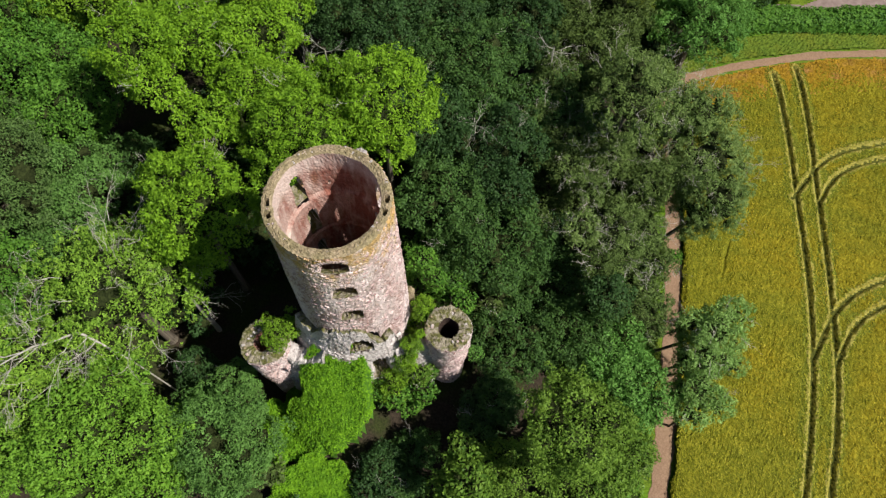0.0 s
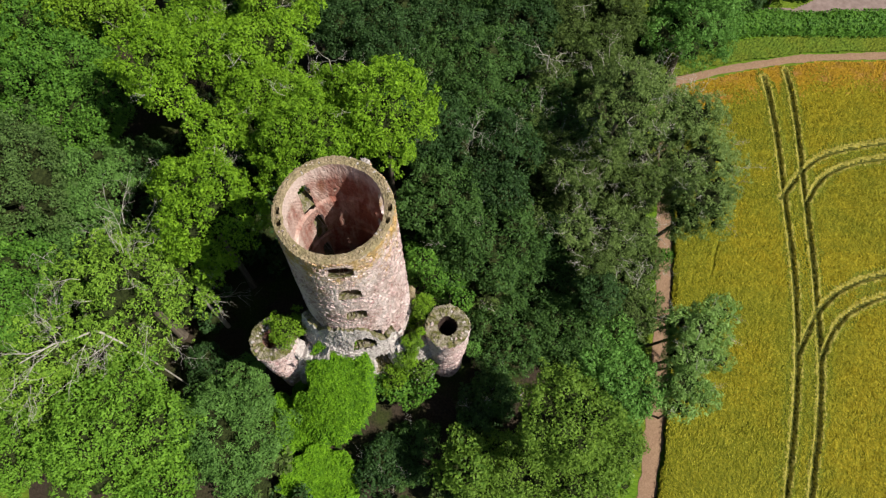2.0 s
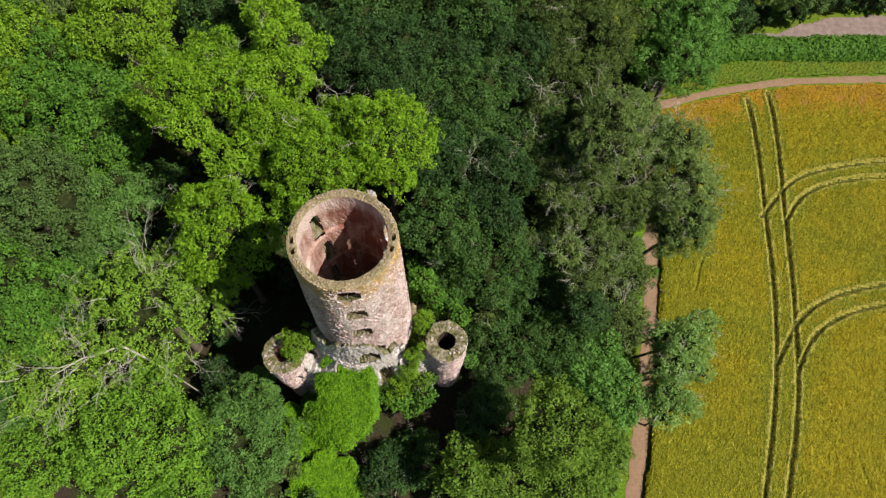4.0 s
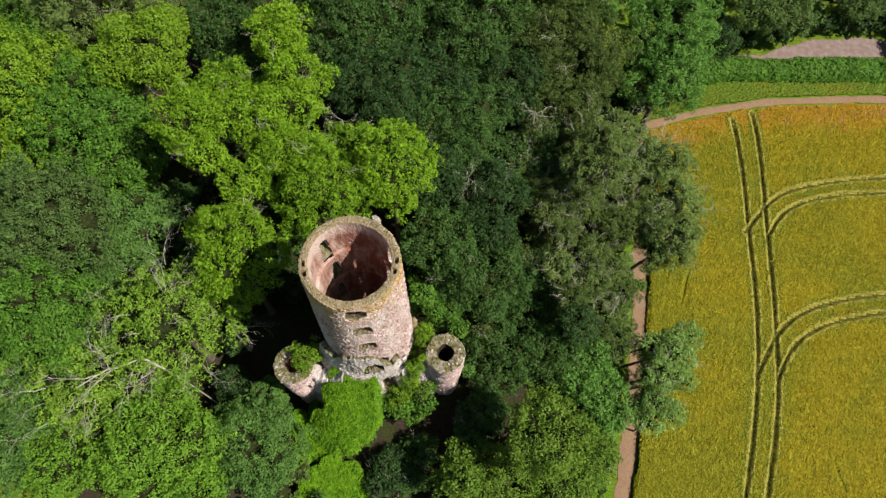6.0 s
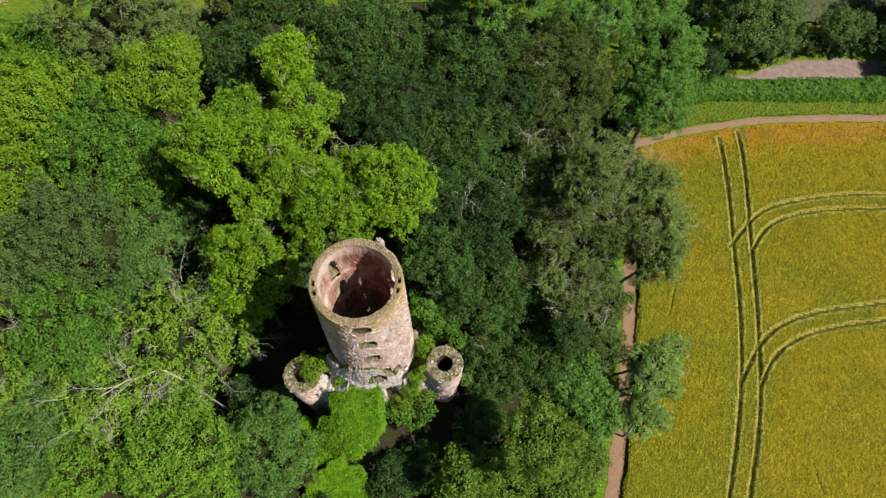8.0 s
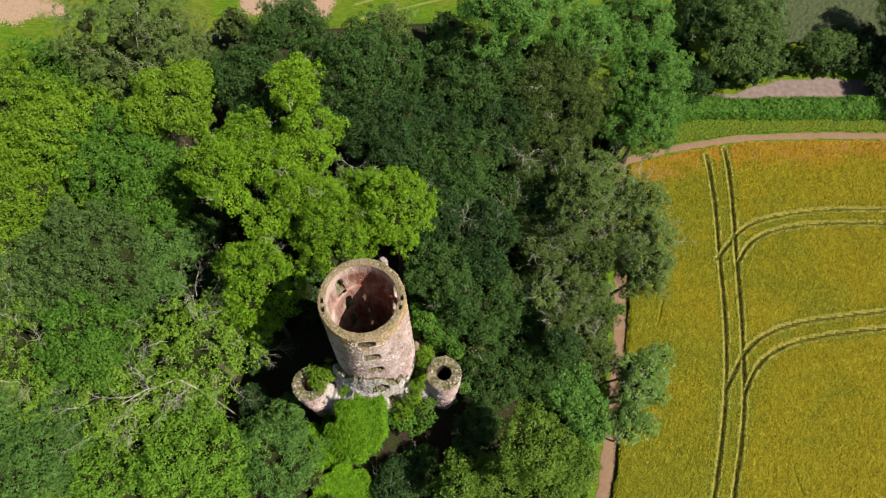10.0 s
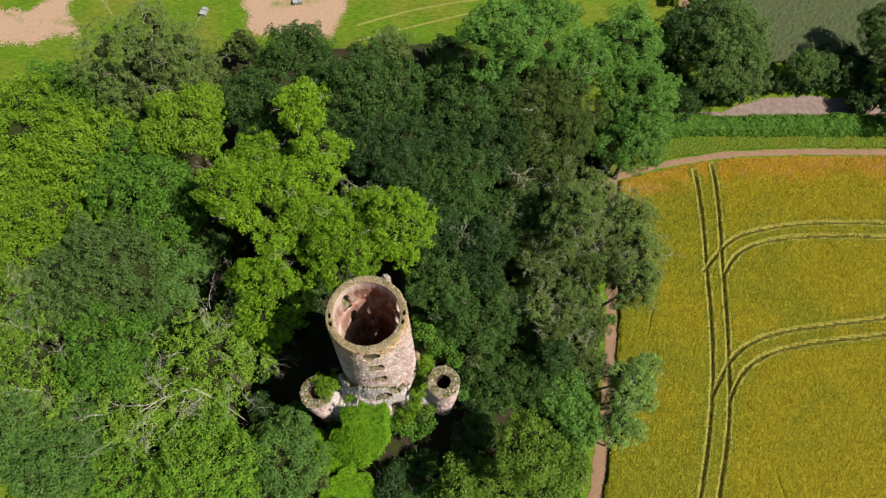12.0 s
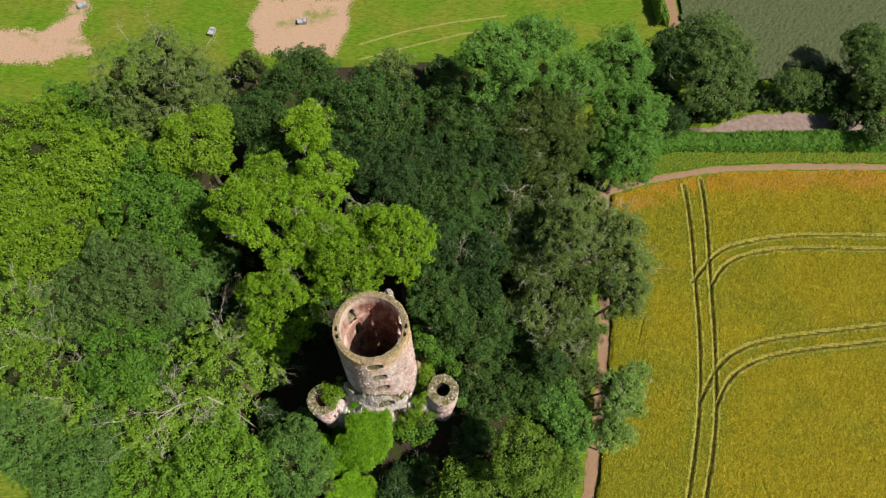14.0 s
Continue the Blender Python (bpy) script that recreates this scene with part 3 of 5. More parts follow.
def crown_mesh(name, seed, r, style):
    """An uneven crown of boughs, each a heap of leafy twig clumps, round a centre at the origin; r is its reach."""
    rng = np.random.RandomState(seed)
    tall, bough, twigs, size, length, width, dense, core, apart = STYLE[style]
    boughs = int(12 + 1.9 * r)
    plume = {"feather": 0.34, "wispy": 0.42, "sparse": 0.45, "fine": 0.42, "broad": 0.22}.get(style, 0.0)
    lobes = rng.normal(size=(6, 3))
    lobes /= np.linalg.norm(lobes, axis=1)[:, None]
    centres, radii, outward, cores = [], [], [], []
    for k in range(boughs):
        u = 1 - 1.5 * (k + 0.5) / boughs
        w = k * 2.399963 + rng.uniform(-0.45, 0.45)
        h = math.sqrt(max(0.0, 1 - u * u))
        d = np.array([h * math.cos(w), h * math.sin(w), u])
        reach = 0.60 + 0.17 * np.max(lobes @ d) + rng.uniform(-0.20, 0.16)
        rb = r * rng.uniform(*bough) * (0.75 + 0.5 * h)
        c = d * (reach * r) * np.array([1, 1, tall])
        cores.append((c, rb))
        o = d + np.array([0, 0, 0.55])
        o /= np.linalg.norm(o)
        for _ in range(int(twigs * rng.uniform(0.8, 1.25) * min(1.5, (r / 5.0) ** 1.1))):
            q = rng.uniform(*size)
            e = rng.normal(size=3)
            e /= np.linalg.norm(e)
            if e @ o < -0.15:
                e = -e
            if rng.uniform() < plume:  # shoots that stand out of the bough
                e = o + rng.normal(size=3) * 0.42
                e /= np.linalg.norm(e)
                q *= 0.65
                at = c + e * rb * rng.uniform(0.9, 1.75)
            else:
                at = c + e * rb * rng.uniform(0.75, 1.15) * np.array([1, 1, 0.85])
            if radii and np.min(np.linalg.norm(np.array(centres) - at, axis=1) - apart * (np.array(radii) + q)) < 0:
                continue
            centres.append(at)
            radii.append(q)
            u_ = e * 0.6 + o
            outward.append(u_ / np.linalg.norm(u_))
    centres, radii = np.array(centres), np.array(radii)
    fit_ = r / np.percentile(np.hypot(centres[:, 0], centres[:, 1]) + radii * 0.6, 96)
    centres = centres * fit_
    cores = [(c * fit_, q) for c, q in cores]
    v, f = leaf_cloud(rng, centres, radii, outward, dense, length, width, 0.3)
    allv, allf, base_ = [v], [f], len(v)
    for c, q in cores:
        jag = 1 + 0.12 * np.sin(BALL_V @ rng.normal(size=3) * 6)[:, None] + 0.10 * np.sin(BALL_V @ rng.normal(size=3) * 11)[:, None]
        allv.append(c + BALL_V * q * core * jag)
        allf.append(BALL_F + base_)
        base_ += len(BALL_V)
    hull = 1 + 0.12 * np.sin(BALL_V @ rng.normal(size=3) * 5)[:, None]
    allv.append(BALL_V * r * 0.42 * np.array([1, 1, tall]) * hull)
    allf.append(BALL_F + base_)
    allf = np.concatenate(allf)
    return mesh_from(name, np.concatenate(allv), allf, [LEAF["mid"], SHADE_CORE], np.arange(len(allf)) >= len(f)), np.array([c for c, q in cores])


def bare_twig(seed, reach=1.0):
    """One pale dead bough, about two metres long along +x, that forks twice."""
    rng = np.random.RandomState(seed)
    vs, fs = [], []

    def grow(p, d, length, rad, depth):
        pts, rr = [p], [rad]
        for k in range(3):
            d = d + rng.normal(size=3) * 0.28
            d = d / np.linalg.norm(d)
            p = p + d * length / 3
            pts.append(p)
            rr.append(rad * (1 - 0.25 * (k + 1)))
            if depth:
                for _ in range(depth):
                    s = d + rng.normal(size=3) * 0.75
                    grow(p, s / np.linalg.norm(s), length * rng.uniform(0.4, 0.65), rad * 0.5, depth - 1)
        v, f = rings([tuple(q) for q in pts], rr, 3)
        at = len(vs)
        vs.extend(q[:] for q in v)
        fs.extend(tuple(i + at for i in q) for q in f)

    grow(np.zeros(3), np.array([1.0, 0, 0.15]), 1.9 * reach, 0.029, 2)
    return mesh_from("dead_branch", vs, fs, [DEADWOOD])


TREES = {}


def tree_kind(style, size, variant):
    """Meshes of one tree: crown, trunk and limbs, with the crown's centre at the origin."""
    if (style, size, variant) in TREES:
        return TREES[style, size, variant]
    seed = {"broad": 10, "feather": 20, "wispy": 30, "low": 40, "bush": 50, "sparse": 60, "fine": 70}[style] + int(size) + 300 * variant
    crown, centres = crown_mesh("crown", seed, float(size), style)
    rng = np.random.RandomState(seed + 100)
    limbs = []
    for k in rng.choice(len(centres), 4, replace=False):
        c = centres[k]
        v, f = rings([(0, 0, -0.55 * size), c * 0.45 + np.array([0, 0, -0.2 * size]), c * 0.95], [0.045 * size, 0.03 * size, 0.012 * size], 6)
        limbs.append(mesh_from("limb", [p[:] for p in v], f, [BARK], smooth=True))
    v, f = rings([(0, 0, 0.0), (0, 0, 0.1), (0, 0, 0.5), (0, 0, 1.0)], [0.085 * size, 0.065 * size, 0.055 * size, 0.04 * size], 9)
    trunk = mesh_from("trunk", [p[:] for p in v], f, [BARK], smooth=True)
    TREES[style, size, variant] = crown, trunk, limbs
    return TREES[style, size, variant]


def tree(x, y, top, r, leaf, style, label, name="tree", dead=0, group="trees of the wood", base=None):
    size = min((1, 2, 3, 4, 5, 6, 8), key=lambda s: abs(s - r))
    crown, trunk, limbs = tree_kind(style, size, 0 if style in ("bush", "low") else int(abs(x * 3 + y * 5)) % 2)
    k = r / size
    base = float(land(x, y)) - 0.1 if base is None else base
    rng = random.Random(int(x * 13 + y * 71))
    root = new(name)
    lean = max(0.0, x - float(trail_x(y)) + 2.2) if y < 46 and top > 6 else 0.0  # edge trees root in the wood and lean out
    root.location = (x - lean, y, base)
    tagged(root, label, name, group)
    tall = STYLE[style][0]
    mid = top - base - tall * r * 0.98
    c = part("crown", crown, root)
    c.location = (lean, 0, mid)
    c.rotation_euler = (0, 0, rng.uniform(0, 6.28))
    c.scale = (k, k, k)
    c.material_slots[0].link = "OBJECT"
    c.material_slots[0].material = LEAF[leaf]
    if lean > 0.6:  # boughs that hang down over the trail
        low = part("crown", crown, root)
        low.location = (lean * 0.72, 0, max(mid * 0.55, mid - 0.9 * r))
        low.rotation_euler = (0, 0, rng.uniform(0, 6.28))
        low.scale = (k * 0.85, k * 0.85, k * 0.85)
        low.material_slots[0].link = "OBJECT"
        low.material_slots[0].material = LEAF[leaf]
    t = part("trunk", trunk, root)
    t.scale = (k, k, max(0.5, math.hypot(mid, lean)))
    t.rotation_euler = (0, math.atan2(lean, mid), 0)
    for m in limbs:
        b = part("limb", m, root)
        b.location, b.rotation_euler, b.scale = c.location, c.rotation_euler, c.scale
    for k in range(dead):
        w, up = rng.uniform(0, 6.28), rng.uniform(0.15, 1.25)
        q = Vector((math.cos(w) * math.cos(up), math.sin(w) * math.cos(up), math.sin(up)))
        b = part("dead_branch", TWIGS[k % len(TWIGS)], root, "bare pale dead twigs")
        b.location = Vector(c.location) + Vector((q.x, q.y, q.z * tall)) * r * rng.uniform(0.70, 0.92)
        b.rotation_euler = (rng.uniform(0, 6.28), -up * 0.7, w)
        e = min(max(r, 3.5), 5.2) / 5 * rng.uniform(0.65, 1.1)
        b.scale = (e, e, e)
    return root


TWIGS = [bare_twig(71 + k, 0.8 + 0.15 * k) for k in range(5)]


def dead_tree(points, radii, twigs, label, seed):
    """A bleached dead tree: a bent trunk along the points and bare boughs; twigs: (x, y, z, turn, rise, size)."""
    rng = random.Random(seed)
    root = new("dead_tree")
    root.location = points[0]
    tagged(root, label, "dead tree")
    o = Vector(points[0])
    v, f = rings([Vector(p) - o for p in points], radii, 8)
    part("trunk", mesh_from("trunk", [p[:] for p in v], f, [DEADWOOD], smooth=True), root)
    for k, (x, y, z, turn, rise, size) in enumerate(twigs):
        b = part("dead_branch", TWIGS[k % len(TWIGS)], root)
        b.location = Vector((x, y, z)) - o
        b.rotation_euler = (rng.uniform(0, 6.28), -radians(rise), radians(turn))
        b.scale = (size, size, size)
    return root


BRIGHT = [(-3.8, 29.9, 22, 4), (-9.4, 27.8, 22, 4.7), (-12.8, 32, 21, 3.8), (-16.8, 22.6, 20, 4.4), (-19.4, 25.8, 17, 2.3), (-21.3, 33.6, 23, 3.3), (-19.6, 31.4, 21, 2.3), (-16.5, 29.1, 19.5, 2.4), (-17.2, 34.2, 22, 2.5), (-7.8, 33.4, 18.5, 2.8), (-19.2, 38.6, 20, 3.3), (-12.9, 36.4, 23, 4.3), (-15, 46, 20, 3.3)]
LIME = [(-28.8, 44.9, 19, 5.3), (-49.5, 45.1, 18, 8.6), (-41.5, 42.1, 18, 6.9), (-45.8, 33.2, 16, 8.1), (-50.1, 38, 17, 5.5)]
MID = [(-34.3, 39.2, 17, 7), (-30.1, 35.3, 15, 4.3), (-44.1, 50.6, 15, 6.2), (-51.1, 56.4, 10, 3.6), (0.1, 21.9, 9, 3), (-33.5, 18.3, 16, 5.4)]
DULL = [(-36.1, 27.5, 17, 7.1), (-41, 24.6, 14, 4.4), (40.6, 66.2, 12.5, 5.9), (40.0, 61.0, 11.5, 5.9), (53.2, 63.4, 5.5, 2.9), (56.6, 64.2, 4.5, 1.9), (64.5, 67.0, 9.5, 4.6), (65.5, 61.0, 8, 4.0), (64.6, 55.2, 5, 2.4)]
BLUE = [(-28.7, 28.4, 13, 4.2), (-31, 24.8, 11, 3.2), (-16.2, 8.6, 11, 5), (-13.9, 7.0, 7.5, 1.9), (-15.0, 12.7, 8, 1.8), (-14.6, 10.5, 10, 2), (-38.5, 7.5, 13, 5.3), (-35.9, 11.9, 11, 4.2), (-45.1, 11.7, 13, 5.9)]
GREY = [(-35.4, 54.6, 21, 8.7), (-30.5, 53.3, 16, 4.7), (-5.6, 63.7, 9, 3.5), (23.8, 32.4, 11.2, 4.2), (23.5, 27.6, 11.5, 3.1), (15.2, 33, 18.5, 4), (17.7, 31.4, 7, 3.7), (14.6, 24.5, 9.6, 3.8), (17, 18.9, 7, 3.2), (23.5, 36.5, 11.4, 3.3), (19.8, 40, 11, 2.4), (20.7, 35.5, 9, 2), (11.2, 30.7, 11, 2.2), (15, 31.5, 11, 1.9), (15.5, 27.2, 9, 1.9), (19.8, 31, 9, 1.7), (8.7, 34.4, 12, 1.8), (12.8, 28.1, 11, 1.7), (16.4, 33, 12, 1.9), (22, 37.6, 10, 2.2)]
GREY += [(22.5, 31.8, 8, 2.1), (11.6, 24.5, 11, 1.5), (17.6, 25.6, 9, 1.7)]
DARK = [(-17.5, 56.3, 17, 5.1), (-22.7, 50.7, 15, 4.2), (-20.8, 46.2, 13, 3.4), (-8.3, 49.9, 20, 7), (-5.3, 41.8, 18, 5.8), (-12.2, 43.6, 17, 3.5), (4.1, 50.6, 18, 6.9), (0.1, 43, 16, 4.6), (7.2, 44.6, 15, 5), (35.1, 66.1, 10, 4.5), (2.2, 38.6, 16, 5.8), (-0.9, 33.3, 15, 4), (4.2, 31.8, 14, 5.1), (0.8, 26.9, 13, 4), (4.4, 23.6, 12, 4.8), (9.4, 22, 7, 4.7), (11.8, 17.6, 7, 3.6), (6.5, 17, 7, 3.9), (7.8, 26.2, 7, 3.9), (11.2, 35.7, 12.4, 4.2)]
# Entries topping out below 7 m: dark fill added over ground that lies in shade.
DARK += [(7, 37.2, 9.4, 4), (-23.4, 26.5, 9, 3), (-26.8, 32.1, 9, 2.9), (3.3, 10.4, 5, 1.4), (-3.8, 6.4, 4.5, 1.9), (-1.3, 8.6, 4, 1.8), (-3.5, 7.5, 4, 1.6), (-2.3, 5.9, 4, 1.6), (-5.1, 5.6, 4, 1.4), (5.5, 11.6, 4, 1.4), (-19, 34.1, 9, 2.2), (-17.9, 31.4, 8, 1.9), (-4.4, 7.1, 5, 1.1), (4.8, 12.9, 5, 1.3), (4.1, 11.9, 5, 1.5), (33.6, 56.2, 7, 3.1), (13.6, 19.3, 10, 2), (5.8, 27.7, 12, 2.3), (5.1, 12, 6, 1.9)]
DARK += [(8.6, 36.9, 12, 2.3), (4.6, 29.8, 11, 2.1), (-19, 14.4, 6, 1.8), (5.5, 11.7, 5, 1.4), (3.2, 9.4, 5, 1.3)]
OLIVE = [(14.2, 48.9, 17, 7.4), (13, 42.3, 13, 4.4), (11.8, 30.4, 8, 4.4), (18.3, 23.7, 7, 2.3), (14.2, 32.5, 11.3, 3.1), (17.9, 29.5, 10, 2.2), (15, 38, 14, 2.3), (9, 32.7, 11, 2.4), (7.3, 25.9, 10, 2.1), (12.8, 35.3, 12, 2), (10.2, 38.1, 13, 2), (10.9, 32.4, 12, 1.7), (12.8, 21.6, 10, 1.6)]
FRESH = [(7.6, 54.2, 24, 5.3), (12.8, 57.8, 22, 4.6), (18.2, 56.3, 17, 4.8), (25.9, 62.3, 14, 5), (25.8, 52, 16, 5.6), (25, 47.1, 14, 5.3), (16.2, 12.3, 7, 3.2), (14.4, 16.3, 7, 3.5)]
GROVE = [(-23.7, 8.6, 14, 6.2), (-20.4, 5.4, 10, 3.3), (-32.2, 6.9, 10, 3.8)]
LEAFY = [(14.3, 7.6, 7, 2.7), (9.1, 8.6, 15.2, 3.8), (11.2, 6.8, 7, 4.2), (6.1, 6.2, 7, 3.6), (3.8, 4.9, 7, 2.6), (2, 7.4, 9, 1.3), (1.3, 5.6, 8, 1.4), (2.4, 5.4, 10, 1.5)]
SALLOW = [(22.8, 17.2, 8, 2.2), (24.3, 18.6, 7, 1.5), (21.6, 15.2, 7.5, 2.1), (23.4, 14.8, 6.5, 1.6), (20.9, 12.8, 7, 1.9), (22.0, 11.5, 6, 1.3), (19.9, 10.9, 6, 1.5), (21.0, 18.2, 6.5, 1.3)]
SHRUB = [(-1.2, 13.7, 7.5, 1.1), (-3, 12.2, 6.5, 1.2), (-4.2, 12.4, 6.5, 0.9), (-0.9, 12.4, 6.5, 1.2), (-0.9, 20.5, 13, 1.1), (-0, 19.8, 11, 1), (2.3, 18.7, 9, 1), (3.2, 15.4, 6, 0.7), (21.5, 25.4, 2.5, 0.8), (-2.1, 11.7, 5, 1.1), (-0.4, 17.8, 8, 0.7), (1.3, 20.4, 9, 1.2), (-0.3, 14.1, 6, 0.7)]
ASHY = [(-22.6, 17.8, 18, 6), (-19.6, 20.1, 15, 3.2), (-44.2, 18.5, 14, 7.4), (-29.6, 13.9, 14, 6.1), (-47.5, 23.8, 15, 5.2), (-38.8, 15.5, 12, 5)]
for rows, leaf, style, dead, label in (
    (BRIGHT, "bright", "feather", 3, "tall ash tree with bright yellow-green feathery leaves"),
    (LIME, "lime", "broad", 0, "broad maple with sunlit yellow-green leaves"),
    (MID, "mid", "broad", 0, "broadleaf tree with a full green crown"),
    (DULL, "dull", "broad", 0, "broadleaf tree with a dull grey-brown-green crown"),
    (BLUE, "blue", "feather", 0, "ash tree with cool blue-green leaves"),
    (GREY, "grey", "wispy", 8, "thin grey-green willow with pale twigs"),
    (DARK, "dark", "broad", 1, "dense oak with a very dark green crown, low ones added for shade"),
    (OLIVE, "olive", "feather", 5, "dark olive-brown oak with gaps in its crown"),
    (FRESH, "fresh", "feather", 0, "young ash with fresh mid-green leaves"),
    (SALLOW, "sallow", "fine", 2, "pale sallow leaning out over the barley"),
    (GROVE, "grove", "broad", 0, "broadleaf tree with a full sunlit green crown"),
    (LEAFY, "leafy", "broad", 0, "leafy hazel-green tree at the wood's edge"),
    (ASHY, "ashy", "sparse", 24, "half-bare ash with pale green leaves and dead twigs"),
):
    for x, y, top, r in rows:
        tone = "ash_grey" if leaf == "grey" and x < 19 else "deep" if leaf == "dark" and int(abs(x * 7 + y * 3)) % 5 < 2 else leaf
        tree(x, y, top, r, tone, "fine" if leaf == "grey" else style, label, dead=dead)

# the bright thicket in front of the tower, and shrubs about its foot
def thicket(name, mounds, seed, label, slope):
    """A close mat of brambles: a low swelling skin of stems under thousands of small leaves."""
    m = np.array(mounds)
    def lift(x, y):
        d = np.min([np.hypot(x - cx, y - cy) / (r * (1 + 0.14 * waves(x, y, seed, 1.3))) for cx, cy, top, r in m], axis=0)
        z = np.maximum(np.mean(m[:, 2]) + (1.6 if slope > 0.5 else 0) + slope * (y - np.mean(m[:, 1])) - 0.65 * (-8.6 - x + np.sqrt((-8.6 - x) ** 2 + 1.5)) * (slope > 0.5), 2.6)
        return z * (1 - 0.45 * smooth01((d - 0.8) / 0.35)) + 0.18 * waves(x, y, seed + 1, 0.9) + 0.14 * waves(x, y, seed + 2, 3.2)
    lo, hi = (m[:, :2] - m[:, 3:]).min(0) - 0.3, (m[:, :2] + m[:, 3:]).max(0) + 0.3
    inside = lambda x, y: np.min([np.hypot(x - cx, y - cy) / r for cx, cy, top, r in m], axis=0) < 1.02 + 0.12 * waves(x, y, seed, 2.0)
    root = new(name)
    tagged(root, label, "thicket", kind="stuff")
    part("stems", grid_mesh("stems", np.arange(lo[0], hi[0], 0.3), np.arange(lo[1], hi[1], 0.3), lambda x, y: lift(x, y) - 0.35, LEAF["mid"], inside), root)
    rng = np.random.RandomState(seed)
    n = int((hi[0] - lo[0]) * (hi[1] - lo[1]) * 420)
    x, y = rng.uniform(lo[0], hi[0], n), rng.uniform(lo[1], hi[1], n)
    ok = inside(x, y)
    x, y = x[ok], y[ok]
    z, e = lift(x, y), 0.12
    nor = np.stack([lift(x - e, y) - lift(x + e, y), lift(x, y - e) - lift(x, y + e), np.full(len(x), 2 * e)], 1)
    nor = nor / np.linalg.norm(nor, axis=1)[:, None] * 0.8 + np.array([0.1, 0, 0.5]) + rng.normal(size=nor.shape) * 0.5
    nor /= np.linalg.norm(nor, axis=1)[:, None]
    a = np.cross(nor, rng.normal(size=nor.shape))
    a /= np.linalg.norm(a, axis=1)[:, None]
    b = np.cross(nor, a)
    s = rng.uniform(0.6, 1.4, (len(x), 1))
    p = np.stack([x, y, z + rng.uniform(-0.30, 0.16, len(x))], 1)
    v = np.stack([p - a * 0.085 * s, p - b * 0.05 * s + nor * 0.02, p + a * 0.085 * s - nor * 0.03, p + b * 0.05 * s + nor * 0.02], 1).reshape(-1, 3)
    part("foliage", mesh_from("foliage", v, np.arange(len(v)).reshape(-1, 4), [LEAF["ivy"]]), root)


BANK = [(-7.2, 12.2, 8.0, 1.9), (-8.7, 12.4, 8.0, 1.5), (-5.9, 12.6, 8.2, 1.3), (-6.5, 11.0, 7.0, 1.8), (-8.6, 10.6, 6.5, 2.1), (-6.6, 13.2, 8.8, 1.3), (-8.2, 13.1, 8.6, 1.2),
        (-10.3, 10.2, 6.0, 1.7), (-8.0, 9.9, 5.6, 1.7), (-9.8, 9.2, 5.0, 1.5), (-11.5, 9.6, 5.4, 1.5), (-12.2, 8.8, 5.0, 1.2), (-6.5, 10.2, 6.4, 1.3), (-10.6, 8.6, 5.0, 1.2), (-12.8, 10.0, 5.8, 1.2), (-12.7, 7.9, 4.6, 1.2)]
thicket("bramble_thicket", BANK, 81, "dense bramble thicket with vivid green leaves on a bank", 1.5)
thicket("bramble_thicket", [(-7.9, 6.3, 2.9, 1.5), (-9.4, 6.6, 3.0, 1.5), (-7.6, 4.7, 2.9, 1.5), (-9.2, 4.8, 2.9, 1.9), (-11.0, 5.6, 2.9, 1.7), (-11.4, 4.0, 2.9, 1.7), (-8.4, 3.2, 2.9, 1.9), (-10.4, 2.6, 2.9, 1.9)], 91, "dense bramble thicket with sunlit yellow-green leaves", 0.1)

thicket("bramble_thicket", [(-11.0, 12.4, 3.6, 1.0), (-11.3, 11.3, 3.6, 1.1), (-12.2, 11.0, 3.4, 1.0), (-12.9, 11.6, 3.2, 0.8)], 101, "low bramble thicket at the turret's foot", 0.1)

rng_ = random.Random(23)
for k in range(20):  # ivy climbing between the tower and its turret
    s = k / 19
    x, y, top = -1.45 - 0.75 * s + rng_.uniform(-0.5, 0.45), 14.4 - 0.8 * s + rng_.uniform(-0.15, 0.2), 13.4 - 5.2 * s + rng_.uniform(-0.3, 0.3)
    tree(x, y, top, rng_.uniform(0.32, 0.6), ("bright", "lime", "leafy")[k % 3], "wispy", "strand of bright yellow-green ivy climbing the broken wall", "shrub", group="shrubs by the tower")
for x, y, top, r in ((-1.0, 16.4, 13.0, 0.6), (-0.9, 17.2, 12.2, 0.8), (-1.7, 16.5, 10.2, 0.8), (-1.5, 17.9, 9.4, 0.9), (-2.0, 15.2, 9.2, 0.8), (-1.2, 15.8, 8.2, 0.9), (-2.7, 13.6, 7.4, 1.0), (-3.3, 12.8, 7.6, 1.0), (-3.9, 12.4, 6.6, 0.9), (-2.4, 12.6, 5.6, 1.0), (-1.0, 18.6, 8.6, 0.9)):
    tree(x, y, top, r, "lime", "wispy", "bright yellow-green ivy against the tower's foot", "shrub", group="shrubs by the tower")
for x, y, top, r in SHRUB:
    tree(x, y, top, r, ("leafy", "mid", "fresh", "mid")[int(abs(x * 9 + y * 4)) % 4], "low", "leafy shrub at the tower's foot", "shrub", group="shrubs by the tower")

